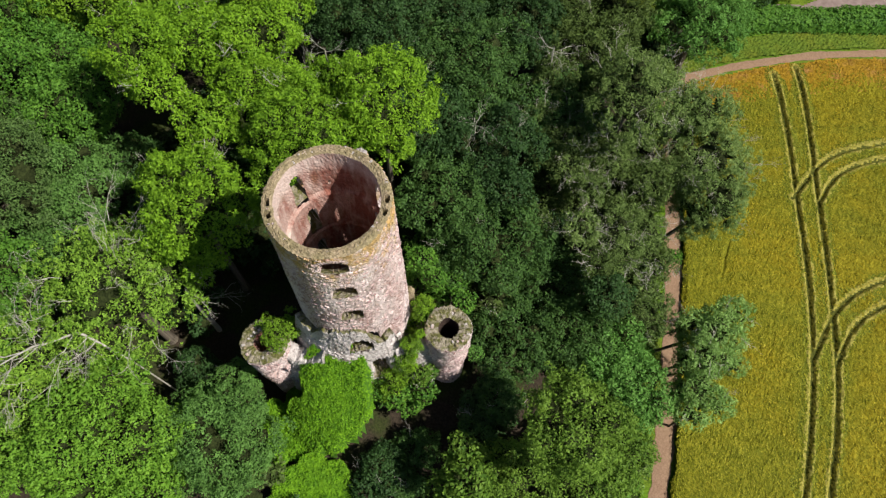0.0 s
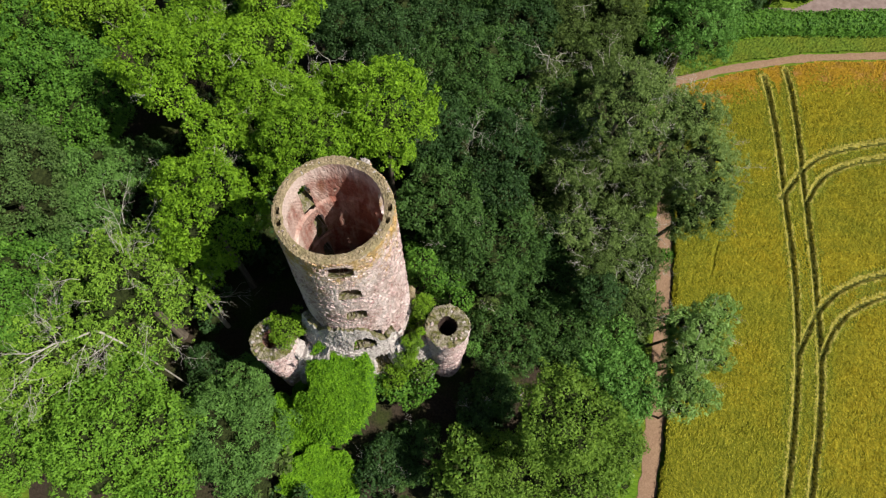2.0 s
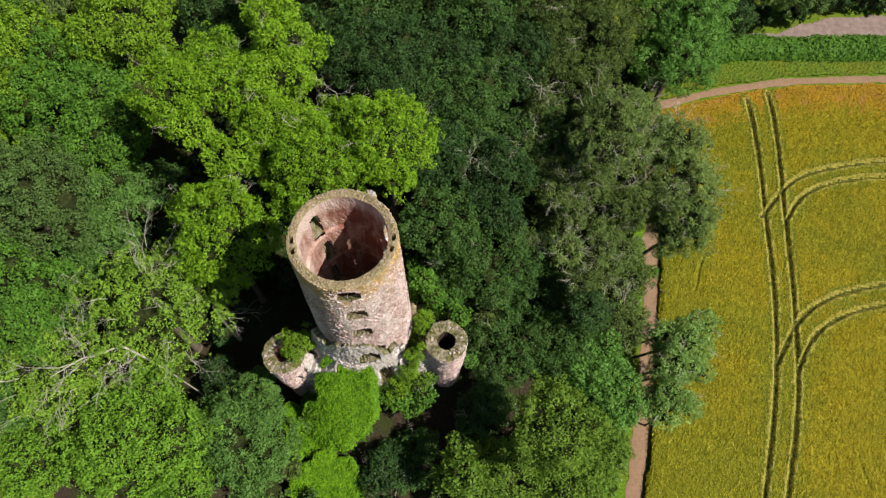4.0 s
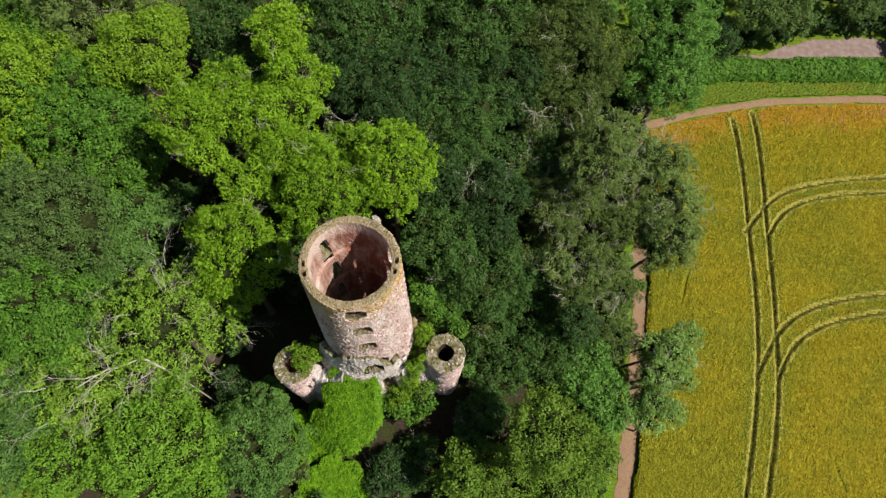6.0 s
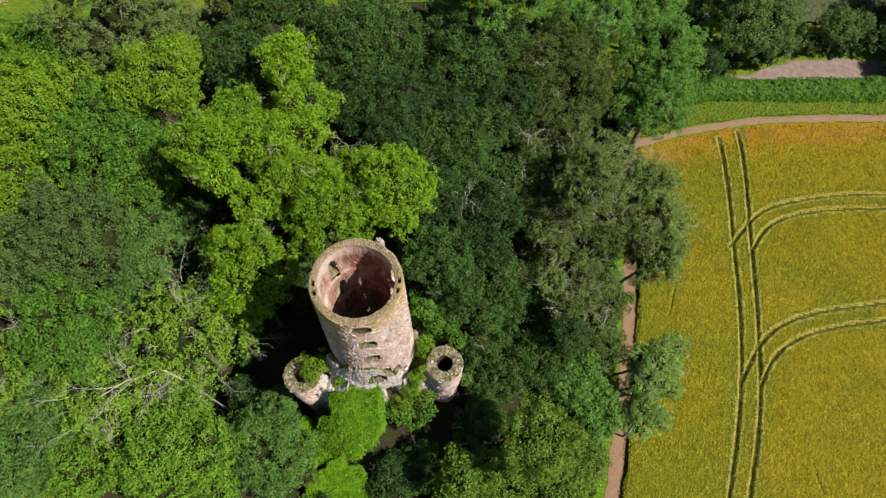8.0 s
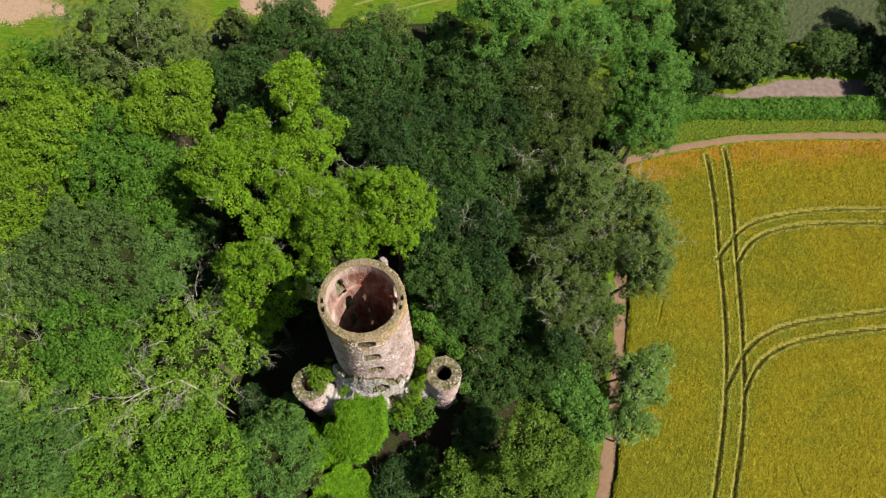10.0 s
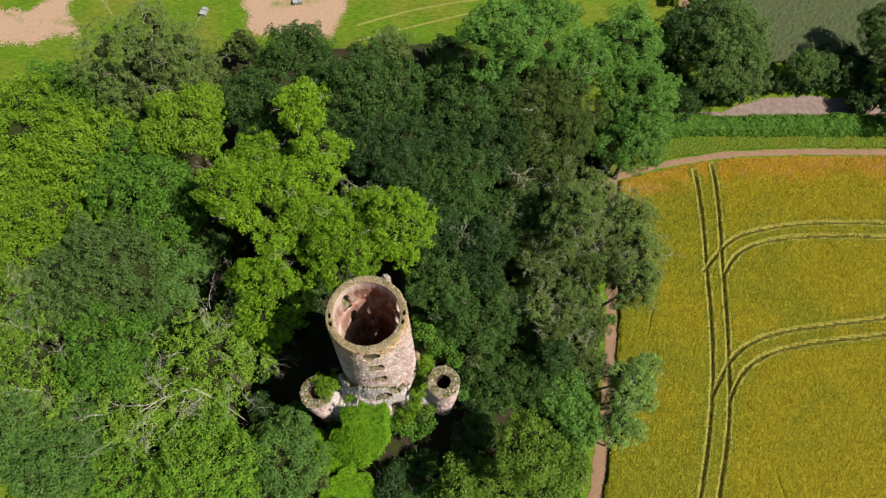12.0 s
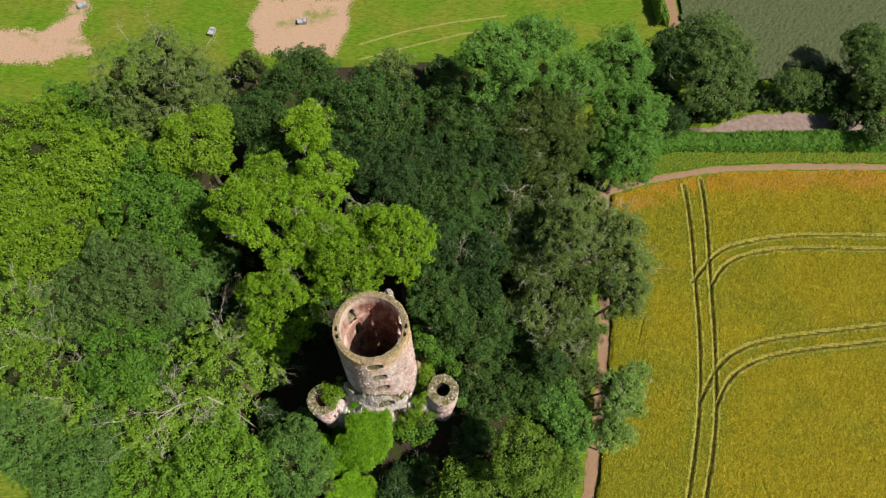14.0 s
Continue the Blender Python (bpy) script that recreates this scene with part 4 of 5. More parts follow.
rng_ = random.Random(5)
for k in range(24):  # bushes along the wood's edge, beside the trail
    y = -8 + k * 2.2 + rng_.uniform(-0.6, 0.6)
    x = float(trail_x(y)) - 3.1 + rng_.uniform(-0.5, 0.3)
    tree(x, y, rng_.uniform(1.6, 3.6), rng_.uniform(1.2, 1.9), rng_.choice(("mid", "leafy", "deep", "grey")), "bush", "low bush at the wood's edge beside the trail", "bush", group="undergrowth of the wood")
# dark bushes added over a sunlit gap that should lie in shade
for x, y, top, r in ((-15.9, 27.8, 7, 3.0), (-13.0, 25.0, 6, 2.6), (-17.5, 25.5, 6, 2.5), (-14.5, 30.5, 8, 3.0)):
    tree(x, y, top, r, "dark", "bush", "low shady undergrowth bush beneath the trees", "bush", group="undergrowth of the wood")
placed = []
for _ in range(900):
    x, y = rng_.uniform(-58, 24), rng_.uniform(-6, 66)
    if len(placed) > 44 or wooded(x, y) < 0.95 or math.hypot(x + 5.5, y - 15.5) < 10.5 or (-6 < x < 3 and y < 12):
        continue
    if any(math.hypot(x - a, y - b) < 4.5 for a, b in placed):
        continue
    placed.append((x, y))
    tree(x, y, rng_.uniform(4.0, 7.0), rng_.uniform(2.0, 3.2), rng_.choice(("dark", "deep", "mid", "olive")), "bush", "low shady undergrowth bush beneath the trees", "bush", group="undergrowth of the wood")

# Dark-leaved bushes added to put shade on sunlit grass under the edge trees.
for x, y, top, r in ((36, 59.8, 3, 2), (39, 58.9, 2.6, 1.7), (42.5, 60.2, 3.4, 2), (45.2, 61.6, 3, 1.6), (58.8, 62.8, 3.4, 2.2), (60.6, 65.2, 4, 2.4), (57.6, 66.6, 3, 2), (61.6, 60.8, 3, 1.8), (49.5, 61.9, 2.4, 1.6), (47.3, 61.6, 2.6, 1.6), (51.6, 62.0, 2.4, 1.5), (54.3, 62.0, 2.2, 1.4), (56.6, 62.2, 2.4, 1.5), (44.0, 59.8, 2.2, 1.3), (62.7, 63.8, 3.5, 2.0), (66.5, 61.0, 3, 2.0), (67.5, 63.5, 4, 2.2), (60.8, 58.6, 3.0, 2.0), (64, 58.6, 3.6, 2.0), (34.6, 61.5, 4, 2.4), (33.5, 64, 4, 2.4), (19.9, 48.3, 4, 2.2), (22.3, 47.4, 3.4, 1.9), (23.4, 50.5, 4, 2.4), (26.8, 50.2, 3.2, 1.8), (28.5, 53.0, 3.4, 2.0), (25.4, 54.5, 4, 2.4), (45.5, 65.5, 3.5, 2.2), (47.5, 66.5, 3, 2)):
    tree(x, y, top, r, "dark", "bush", "low dark bush added for the shade under the edge trees", "bush", group="undergrowth of the wood")
for k in range(16):  # small plants on the dark hollow's floor
    x, y = rng_.uniform(-5.0, 5.0), rng_.uniform(1.0, 12.5)
    tree(x, y, rng_.uniform(2.6, 4.4), rng_.uniform(0.5, 1.0), rng_.choice(("dark", "dark", "deep", "olive")), "bush", "small shade plant on the hollow's floor", "bush", group="undergrowth of the wood")

dead_tree([(-21.2, 13.2, 1.5), (-21.5, 13.3, 10.5), (-22.2, 13.5, 14.1), (-23.3, 14.0, 14.6), (-23.8, 14.1, 14.7), (-24.9, 13.6, 14.7), (-26.4, 13.1, 14.8), (-28.3, 11.7, 14.9)], [0.06, 0.06, 0.07, 0.09, 0.08, 0.07, 0.06, 0.04],
          [(-24.6, 13.7, 14.7, 170, 5, 1.5), (-25.2, 13.5, 14.7, 215, 0, 1.6), (-26.2, 13.2, 14.8, 150, 10, 1.3), (-26.8, 12.8, 14.8, 195, 5, 1.5), (-24.0, 14.0, 14.6, 235, 5, 1.3), (-23.0, 13.8, 14.6, 255, 10, 1.2), (-22.4, 13.7, 14.5, 240, 10, 1.1), (-27.4, 12.4, 14.9, 230, 0, 1.3), (-25.6, 13.4, 14.8, 140, 15, 1.0)],
          "bleached dead tree fallen across its neighbours", 3)
dead_tree([(-18.6, 18.6, 1.5), (-18.4, 18.4, 9.0), (-17.9, 18.1, 12.6)], [0.22, 0.15, 0.07],
          [(-17.9, 18.1, 12.6, 15, 15, 1.2), (-18.0, 18.1, 12.4, -35, 10, 1.3), (-18.1, 18.2, 12.0, 50, 5, 1.1), (-18.2, 18.2, 11.4, -10, 0, 1.3), (-18.2, 18.3, 11.8, 80, 20, 1.0)], "bare dead ash with pale forked limbs", 7)
dead_tree([(3.0, 31.9, 1.0), (3.0, 31.8, 8.0), (3.1, 31.7, 13.4)], [0.2, 0.13, 0.05],
          [(3.1, 31.7, 12.4 + 0.25 * k, 20 + 75 * k, 5 + 12 * (k % 3), 0.7 + 0.12 * (k % 3)) for k in range(6)], "bare dead tree with a brush of pale twigs", 4)
dead_tree([(-32.5, 52.5, 1.0), (-32.6, 52.2, 9.0), (-33.0, 50.6, 15.0)], [0.28, 0.2, 0.08],
          [(-33.0, 50.6, 15.0, 250, 5, 1.5), (-32.9, 50.8, 14.4, 290, 0, 1.4), (-32.8, 51.0, 13.6, 200, 5, 1.4), (-33.0, 50.6, 14.8, 330, 15, 1.2), (-33.4, 51.4, 16.0, 100, 40, 1.4), (-32.4, 51.4, 15.6, 60, 35, 1.3), (-32.8, 50.9, 13.0, 265, -5, 1.3)], "bleached half-fallen dead boughs under a grey crown", 8)
dead_tree([(9.9, 38.7, 1.0), (9.8, 38.7, 9.0), (9.6, 38.6, 14.6)], [0.2, 0.12, 0.05],
          [(9.6, 38.6, 14.4, 165, 8, 1.0), (9.6, 38.6, 14.2, -25, 5, 0.9), (9.6, 38.6, 13.8, -80, 0, 0.9)], "bare dead tree with pale forked limbs", 5)
dead_tree([(-8.0, 34.0, 1.0), (-8.1, 34.2, 12.0), (-8.2, 34.5, 18.8)], [0.22, 0.14, 0.05],
          [(-8.2, 34.5, 18.8, 190, 25, 1.1), (-8.2, 34.5, 18.6, 10, 30, 0.9), (-8.2, 34.5, 18.6, 200, 10, 0.8)], "bare dead limb standing out of the crowns", 6)


# ---- the ruined tower ----
TX, TY, TOP = -5.7, 17.5, 27.0


def compact(name, verts, faces, mat):
    used = np.unique(faces)
    remap = np.zeros(len(verts), dtype=np.int64)
    remap[used] = np.arange(len(used))
    return mesh_from(name, verts[used], remap[faces], [mat])


def round_wall(outer, inner, z0, top, openings, mats, cells=200, step=0.14, pits=(), seed=1, rough=0.028, splayed=()):
    """A ruined round wall about the origin, as three meshes: face with reveals, lining, crest. outer(z), inner(z): radii;
    top(a): the crest's height; openings: (angle, half width, sill, crown of the arch)."""
    rng = np.random.RandomState(seed)
    ang = np.linspace(0, 2 * np.pi, cells, endpoint=False)
    crest = top(ang)
    nz = int((crest.max() - z0) / step) + 1
    t = np.linspace(0, 1, nz + 1)
    zz = z0 + t[:, None] * (crest[None, :] - z0)
    jag_o = rng.normal(0, rough, zz.shape) * 0.8 + rough * 1.6 * waves(ang[None, :] * 3.4, zz, seed, 1.6)
    jag_i = rng.normal(0, rough * 0.5, zz.shape)
    wide = float(np.mean(outer(zz, ang[None, :])))
    ro, ri = outer(zz, ang[None, :]) + jag_o, inner(zz) + jag_i
    ca, sa = np.cos(ang)[None, :], np.sin(ang)[None, :]
    vo = np.stack([ro * ca, ro * sa, zz], -1).reshape(-1, 3)
    vi = np.stack([ri * ca, ri * sa, zz], -1).reshape(-1, 3)
    hole = np.zeros((nz, cells), bool)
    zc, ac = (zz[:-1] + zz[1:]) / 2, ang + np.pi / cells
    behind, floor_ = np.zeros((nz, cells), bool), np.zeros((nz, cells), bool)
    for a, hw, sill, crown in list(openings) + list(splayed):
        off = (ac[None, :] - radians(a) + np.pi) % (2 * np.pi) - np.pi
        across = np.abs(off) * wide / hw + 0.02 * rng.normal(size=zc.shape)
        arch = crown - 0.85 * hw * (1 - np.sqrt(np.clip(1 - across ** 2, 0, 1)))
        hole |= (across < 1) & (zc > sill) & (zc < arch)
        if (a, hw, sill, crown) in splayed:
            behind |= (across < 1.12) & (zc > sill - 1.1) & (zc <= sill)
            floor_ |= (across < 1) & (zc > sill - 0.2) & (zc < sill + 0.3)
    no = len(vo)
    k, c = np.nonzero(~hole)
    n = (c + 1) % cells
    A, B, C, D = k * cells + c, k * cells + n, (k + 1) * cells + n, (k + 1) * cells + c
    face = [np.stack([A, B, C, D], 1)]
    solid = ~hole
    k, c = np.nonzero(solid & ~behind)
    n = (c + 1) % cells
    A, B, C, D = k * cells + c, k * cells + n, (k + 1) * cells + n, (k + 1) * cells + c
    lining = np.stack([A, D, C, B], 1) + no
    for rows_, flip in ((solid & ~np.roll(solid, -1, axis=1), 1), (~solid & np.roll(solid, -1, axis=1), 0)):
        k, c = np.nonzero(rows_)
        n = (c + 1) % cells
        a, b = k * cells + n, (k + 1) * cells + n
        q = np.stack([a, a + no, b + no, b], 1)
        face.append(q if flip else q[:, ::-1])
    for rows_, flip in ((solid[:-1] & ~solid[1:], 0), (~solid[:-1] & solid[1:], 1)):
        rows_ = rows_ & ~(floor_[:-1] & solid[:-1])
        k, c = np.nonzero(rows_)
        n = (c + 1) % cells
        a, b = (k + 1) * cells + c, (k + 1) * cells + n
        q = np.stack([a, b, b + no, a + no], 1)
        face.append(q if flip else q[:, ::-1])
    # the crest: rough stone under moss, sunk where flues open in it
    bands = 12
    s = np.linspace(0, 1, bands + 1)[:, None]
    rr = ri[-1][None, :] * (1 - s) + ro[-1][None, :] * s
    zt = crest[None, :] + 0.08 * np.sin(np.pi * s) + rng.normal(0, 0.035, rr.shape) * np.sin(np.pi * s) + 0.06 * waves(rr * ca, rr * sa, seed + 3, 3.0) * np.sin(np.pi * s)
    for a, r0, r1, hw in pits:
        off = np.abs((ang - radians(a) + np.pi) % (2 * np.pi) - np.pi)[None, :] * rr
        zt = np.where((off < hw) & (s > r0) & (s < r1), crest[None, :] - 1.2, zt)
    vt = np.stack([rr * ca, rr * sa, zt], -1)
    vt[0], vt[-1] = vi.reshape(nz + 1, cells, 3)[-1], vo.reshape(nz + 1, cells, 3)[-1]
    vt = vt.reshape(-1, 3)
    k, c = [g.ravel() for g in np.meshgrid(np.arange(bands), np.arange(cells), indexing="ij")]
    n = (c + 1) % cells
    A, B, C, D = k * cells + c, k * cells + n, (k + 1) * cells + n, (k + 1) * cells + c
    both = np.concatenate([vo, vi])
    return (compact("face", both, np.concatenate(face), mats[0]), compact("lining", both, lining, mats[1]),
            mesh_from("crest", vt, np.stack([A, D, C, B], 1), [mats[2]]))


def round_ruin(ob, *args, **more):
    for me in round_wall(*args, **more):
        part(me.name.split(".")[0], me, ob)


def stone_mesh(seed, size, mat):
    """A rough-hewn stone with worn corners."""
    rng = np.random.RandomState(seed)
    bm = bmesh.new()
    bmesh.ops.create_cube(bm, size=1)
    bmesh.ops.bevel(bm, geom=bm.edges[:], offset=0.12, segments=1, affect="EDGES")
    for p in bm.verts:
        p.co = Vector([c * s + rng.uniform(-0.07, 0.07) * s for c, s in zip(p.co, size)])
    me = bpy.data.meshes.new("stone")
    bm.to_mesh(me)
    bm.free()
    me.materials.append(mat)
    return me


def worn_sill(ob, a, hw, sill, r0, r1, drop=0.7):
    """A worn mossy sill that falls away inwards through the wall."""
    bm = bmesh.new()
    bmesh.ops.create_grid(bm, x_segments=6, y_segments=10, size=1)
    for p in bm.verts:
        u, w = (p.co.x + 1) / 2, p.co.y
        ang = radians(a) + w * hw * 1.12 / r0
        r = r0 - 0.02 + u * (r1 - r0 + 0.02)
        p.co = Vector((r * math.cos(ang), r * math.sin(ang), sill + 0.08 - drop * u ** 1.3 + 0.03 * math.sin(w * 17 + u * 9)))
    me = bpy.data.meshes.new("sill")
    bm.to_mesh(me)
    bm.free()
    me.materials.append(TURF)
    part("sill", me, ob, "worn mossy stone sill sloping inwards")


def main_outer(z, a=0):
    return 3.42 + 0.022 * np.clip(TOP - z, 0, 30)


def main_inner(z):
    return 2.84 - 0.22 * smooth01((23.2 - z) / 0.12) - 0.14 * smooth01((19.4 - z) / 0.15) - 0.14 * smooth01((15.8 - z) / 0.15)


def main_top(a):
    return TOP + 0.07 * waves(a * 3, a * 0, 4, 1.5) + 0.05 * waves(a * 9, a * 0, 5, 2.0)


FRONT = [(-84, 0.86, 25.0, 26.5), (-81, 0.80, 21.6, 23.2), (-80, 0.76, 18.0, 19.6)]
INNER = [(138, 0.52, 24.2, 26.0), (133, 0.54, 20.5, 22.2), (135, 0.5, 16.8, 18.4)]
WINDOWS = [(27, 0.46, 23.4, 26.2),
           (27, 0.64, 20.2, 23.0), (27, 0.78, 16.8, 19.8), (-8, 0.6, 13.0, 14.9), (100, 0.14, 23.9, 24.25), (-66, 0.9, 6.5, 10.6)]
PITS = [(184, 0.25, 0.72, 0.16), (197, 0.25, 0.72, 0.16), (1, 0.25, 0.72, 0.17), (-14, 0.25, 0.72, 0.17)]
tower = new("tower")
tower.location = (TX, TY, 0)
tagged(tower, "tall roofless round tower of pink rubble stone", "tower")
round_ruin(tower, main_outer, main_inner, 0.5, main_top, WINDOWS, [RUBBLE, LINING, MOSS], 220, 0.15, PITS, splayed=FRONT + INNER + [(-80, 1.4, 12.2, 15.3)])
for a, hw, sill, crown in INNER:
    worn_sill(tower, a, hw, sill, float(main_outer(sill)), float(main_inner(np.array([sill - 0.5]))[0]), 1.0)

# brick arches and stone sills of the windows that look out over the thicket
for a, hw, sill, crown in FRONT:
    n = 11
    for k in range(n):
        s = (k + 0.5) / n * 2 - 1
        ang = radians(a) + s * hw / float(main_outer(crown))
        z = crown - 0.85 * hw * (1 - math.sqrt(max(0.0, 1 - s * s))) + 0.10
        r = float(main_outer(z)) - 0.09
        if k == 0:
            wedge = stone_mesh(90, (0.24, 0.15, 0.22), RUBBLE)
        b = part("brick", wedge, tower)
        b.location = (r * math.cos(ang), r * math.sin(ang), z)
        b.rotation_euler = (s * -0.5, 0, ang)
    worn_sill(tower, a, hw, sill, float(main_outer(sill)), float(main_inner(np.array([sill]))[0]))


def block(w, h, d, rng):
    """A hewn stone: a rough block, narrower at its face; x points out of the wall."""
    back = [(-0.10, sy * w / 2, sz * h / 2) for sy, sz in ((-1, -1), (1, -1), (1, 1), (-1, 1))]
    front = [(d * rng.uniform(0.75, 1.2), sy * w / 2 * rng.uniform(0.62, 0.92), sz * h / 2 * rng.uniform(0.6, 0.92)) for sy, sz in ((-1, -1), (1, -1), (1, 1), (-1, 1))]
    return np.array(back + front)


BLOCK_F = np.array([(4, 5, 6, 7), (0, 1, 5, 4), (1, 2, 6, 5), (2, 3, 7, 6), (3, 0, 4, 7)])


def facing(ob, outer, z0, z1, a0, a1, gaps, mat, seed, share, single=None):
    """Courses of stones standing proud of a round wall between two angles; those in the stretch single are objects of their own."""
    rng = np.random.RandomState(seed)
    shared = [mesh_from("stone", block(0.22, 0.12, 0.04, rng), BLOCK_F, [mat]) for _ in range(6)]
    vs, fs, z = [], [], z0
    while z < z1:
        h = rng.uniform(0.09, 0.17)
        a = radians(a0)
        r = float(outer(z + h / 2, a))
        while a < radians(a1):
            w = rng.uniform(0.11, 0.30)
            mid, deg = a + w / 2 / r, math.degrees(a + w / 2 / r)
            a += (w + rng.uniform(-0.02, 0.06)) / r
            hit_ = any(abs((deg - g + 180) % 360 - 180) * math.pi / 180 * r < hw + w * 0.55 and lo - h < z < hi + 0.1 for g, hw, lo, hi in gaps)
            if hit_ or rng.uniform() > share:
                continue
            r = float(outer(z + h / 2, mid))
            d = rng.uniform(0.0, 0.05)
            if single and single[0] < (deg + 180) % 360 - 180 < single[1] and single[2] < z < single[3]:
                b = part("stone", shared[rng.randint(6)], ob)
                b.location = (r * math.cos(mid), r * math.sin(mid), z + h / 2)
                b.rotation_euler = (rng.uniform(-0.25, 0.25), 0, mid)
                b.scale = (max(d, 0.01) / 0.04, w / 0.22, h / 0.12)
                continue
            p = block(w, h * 0.9, d, rng)
            c, q = math.cos(mid), math.sin(mid)
            x = r + p[:, 0]
            fs.append(BLOCK_F + 8 * len(vs))
            vs.append(np.stack([x * c - p[:, 1] * q, x * q + p[:, 1] * c, z + h / 2 + p[:, 2] + p[:, 1] * rng.uniform(-0.25, 0.25)], 1))
        z += h + 0.02
    tagged(part("rubble", mesh_from("rubble", np.concatenate(vs), np.concatenate(fs), [mat]), ob), kind="stuff")


facing(tower, main_outer, 11.0, 26.9, -180, 180, FRONT + INNER + WINDOWS + [(-80, 1.4, 12.2, 15.3)], STONES, 301, 0.24, (-110, -50, 24.8, 27.0))

# loose stones left along the crest
rng_ = random.Random(17)
stones = [stone_mesh(200 + k, (rng_.uniform(0.16, 0.3), rng_.uniform(0.14, 0.24), rng_.uniform(0.10, 0.18)), (RUBBLE, MOSS, PALE)[k % 3]) for k in range(6)]
for k in range(46):
    a = rng_.uniform(0, 2 * math.pi)
    r = 2.94 + 0.40 * rng_.random()
    if any(abs((a - radians(p[0]) + math.pi) % (2 * math.pi) - math.pi) < 0.1 for p in PITS):
        continue
    b = part("stone", stones[k % 6], tower)
    b.location = (r * math.cos(a), r * math.sin(a), float(main_top(np.array([a]))[0]) + 0.03)
    b.rotation_euler = (rng_.uniform(-0.2, 0.2), rng_.uniform(-0.2, 0.2), a + rng_.uniform(-0.5, 0.5))
    s = rng_.uniform(0.35, 0.7)
    b.scale = (s, s, s)


# the broken lower storey: pale rubble core that juts out round the front
def base_top(a):
    front = np.abs((np.degrees(a) - 262 + 180) % 360 - 180)
    return 1.5 + (14.6 + 1.0 * waves(a * 4, a * 0, 14, 1.2) + 0.5 * waves(a * 12, a * 0, 15, 2.0) - 1.9 * smooth01((front - 15) / 25)) * (1 - smooth01((front - 52) / 10))


def base_outer(z, a):
    front = np.abs((np.degrees(a) - 262 + 180) % 360 - 180)
    return 3.86 + (0.14 - 0.08 * smooth01((np.degrees(a) % 360 - 262) / 22)) * (16 - z) + 0.20 * smooth01((front - 25) / 20)


lower = new("lower_storey")
lower.location = (TX, TY, 0)
tagged(lower, "broken pale rubble base round the tower's foot", "ruined wall")
round_ruin(lower, base_outer, lambda z: 3.55 + 0 * z, 0.5, base_top, [(-66, 0.9, 6.5, 10.6)], [PALE, LINING, TURF], 180, 0.18, (), 7, 0.05, splayed=[(-80, 1.15, 12.7, 14.9)])
worn_sill(lower, -80, 1.15, 12.7, float(base_outer(12.7, radians(280))), 2.6, 0.9)
worn_sill(lower, -66, 0.9, 6.5, float(base_outer(6.5, radians(294))), 2.4, 0.2)
facing(lower, base_outer, 7.0, 12.8, 205, 318, [(-66, 0.9, 6.5, 10.6), (-80, 1.15, 12.7, 14.9)], PALE_STONES, 302, 0.6)


def turret(x, y, top_z, seed, label, holes, lean, lining):
    ob = new("turret")
    ob.location = (x, y, 0)
    tagged(ob, label, "turret", "turrets round the tower")
    round_ruin(ob, lambda z, a: 1.62 + 0.06 * smooth01((z - 11.2) / 0.4) - lean * smooth01((9.5 - z) / 6.0), lambda z: 0.74 + 0 * z, 0.8,
               lambda a: top_z + 0.16 * waves(a * 3, a * 0, seed, 1.4) + 0.07 * waves(a * 9, a * 0, seed + 1, 2.0), holes, [RUBBLE, lining, TURF], 110, 0.13, (), seed, 0.04)
    for k in range(16):
        a = rng_.uniform(0, 2 * math.pi)
        r = rng_.uniform(0.9, 1.5)
        b = part("stone", stones[k % 6], ob)
        b.location = (r * math.cos(a), r * math.sin(a), top_z + 0.1)
        b.rotation_euler = (rng_.uniform(-0.2, 0.2), rng_.uniform(-0.2, 0.2), a)
        b.scale = (0.8, 0.8, 0.8)
    facing(ob, lambda z, a: 1.62 + 0.06 * smooth01((z - 11.2) / 0.4) - lean * smooth01((9.5 - z) / 6.0), 1.2, top_z - 0.5, -180, 180, holes, STONES, seed + 300, 0.55)
    return ob


turret(0.95, 15.35, 12.1, 41, "slim round turret of pink rubble with a mossy top", [(-10, 0.3, 8.0, 9.2)], 0.30, DARK_LINING)
turret(-11.95, 14.35, 12.1, 51, "slim round turret with a shrub on its broken top", [(-68, 0.55, 8.0, 9.9)], 0.40, LINING)


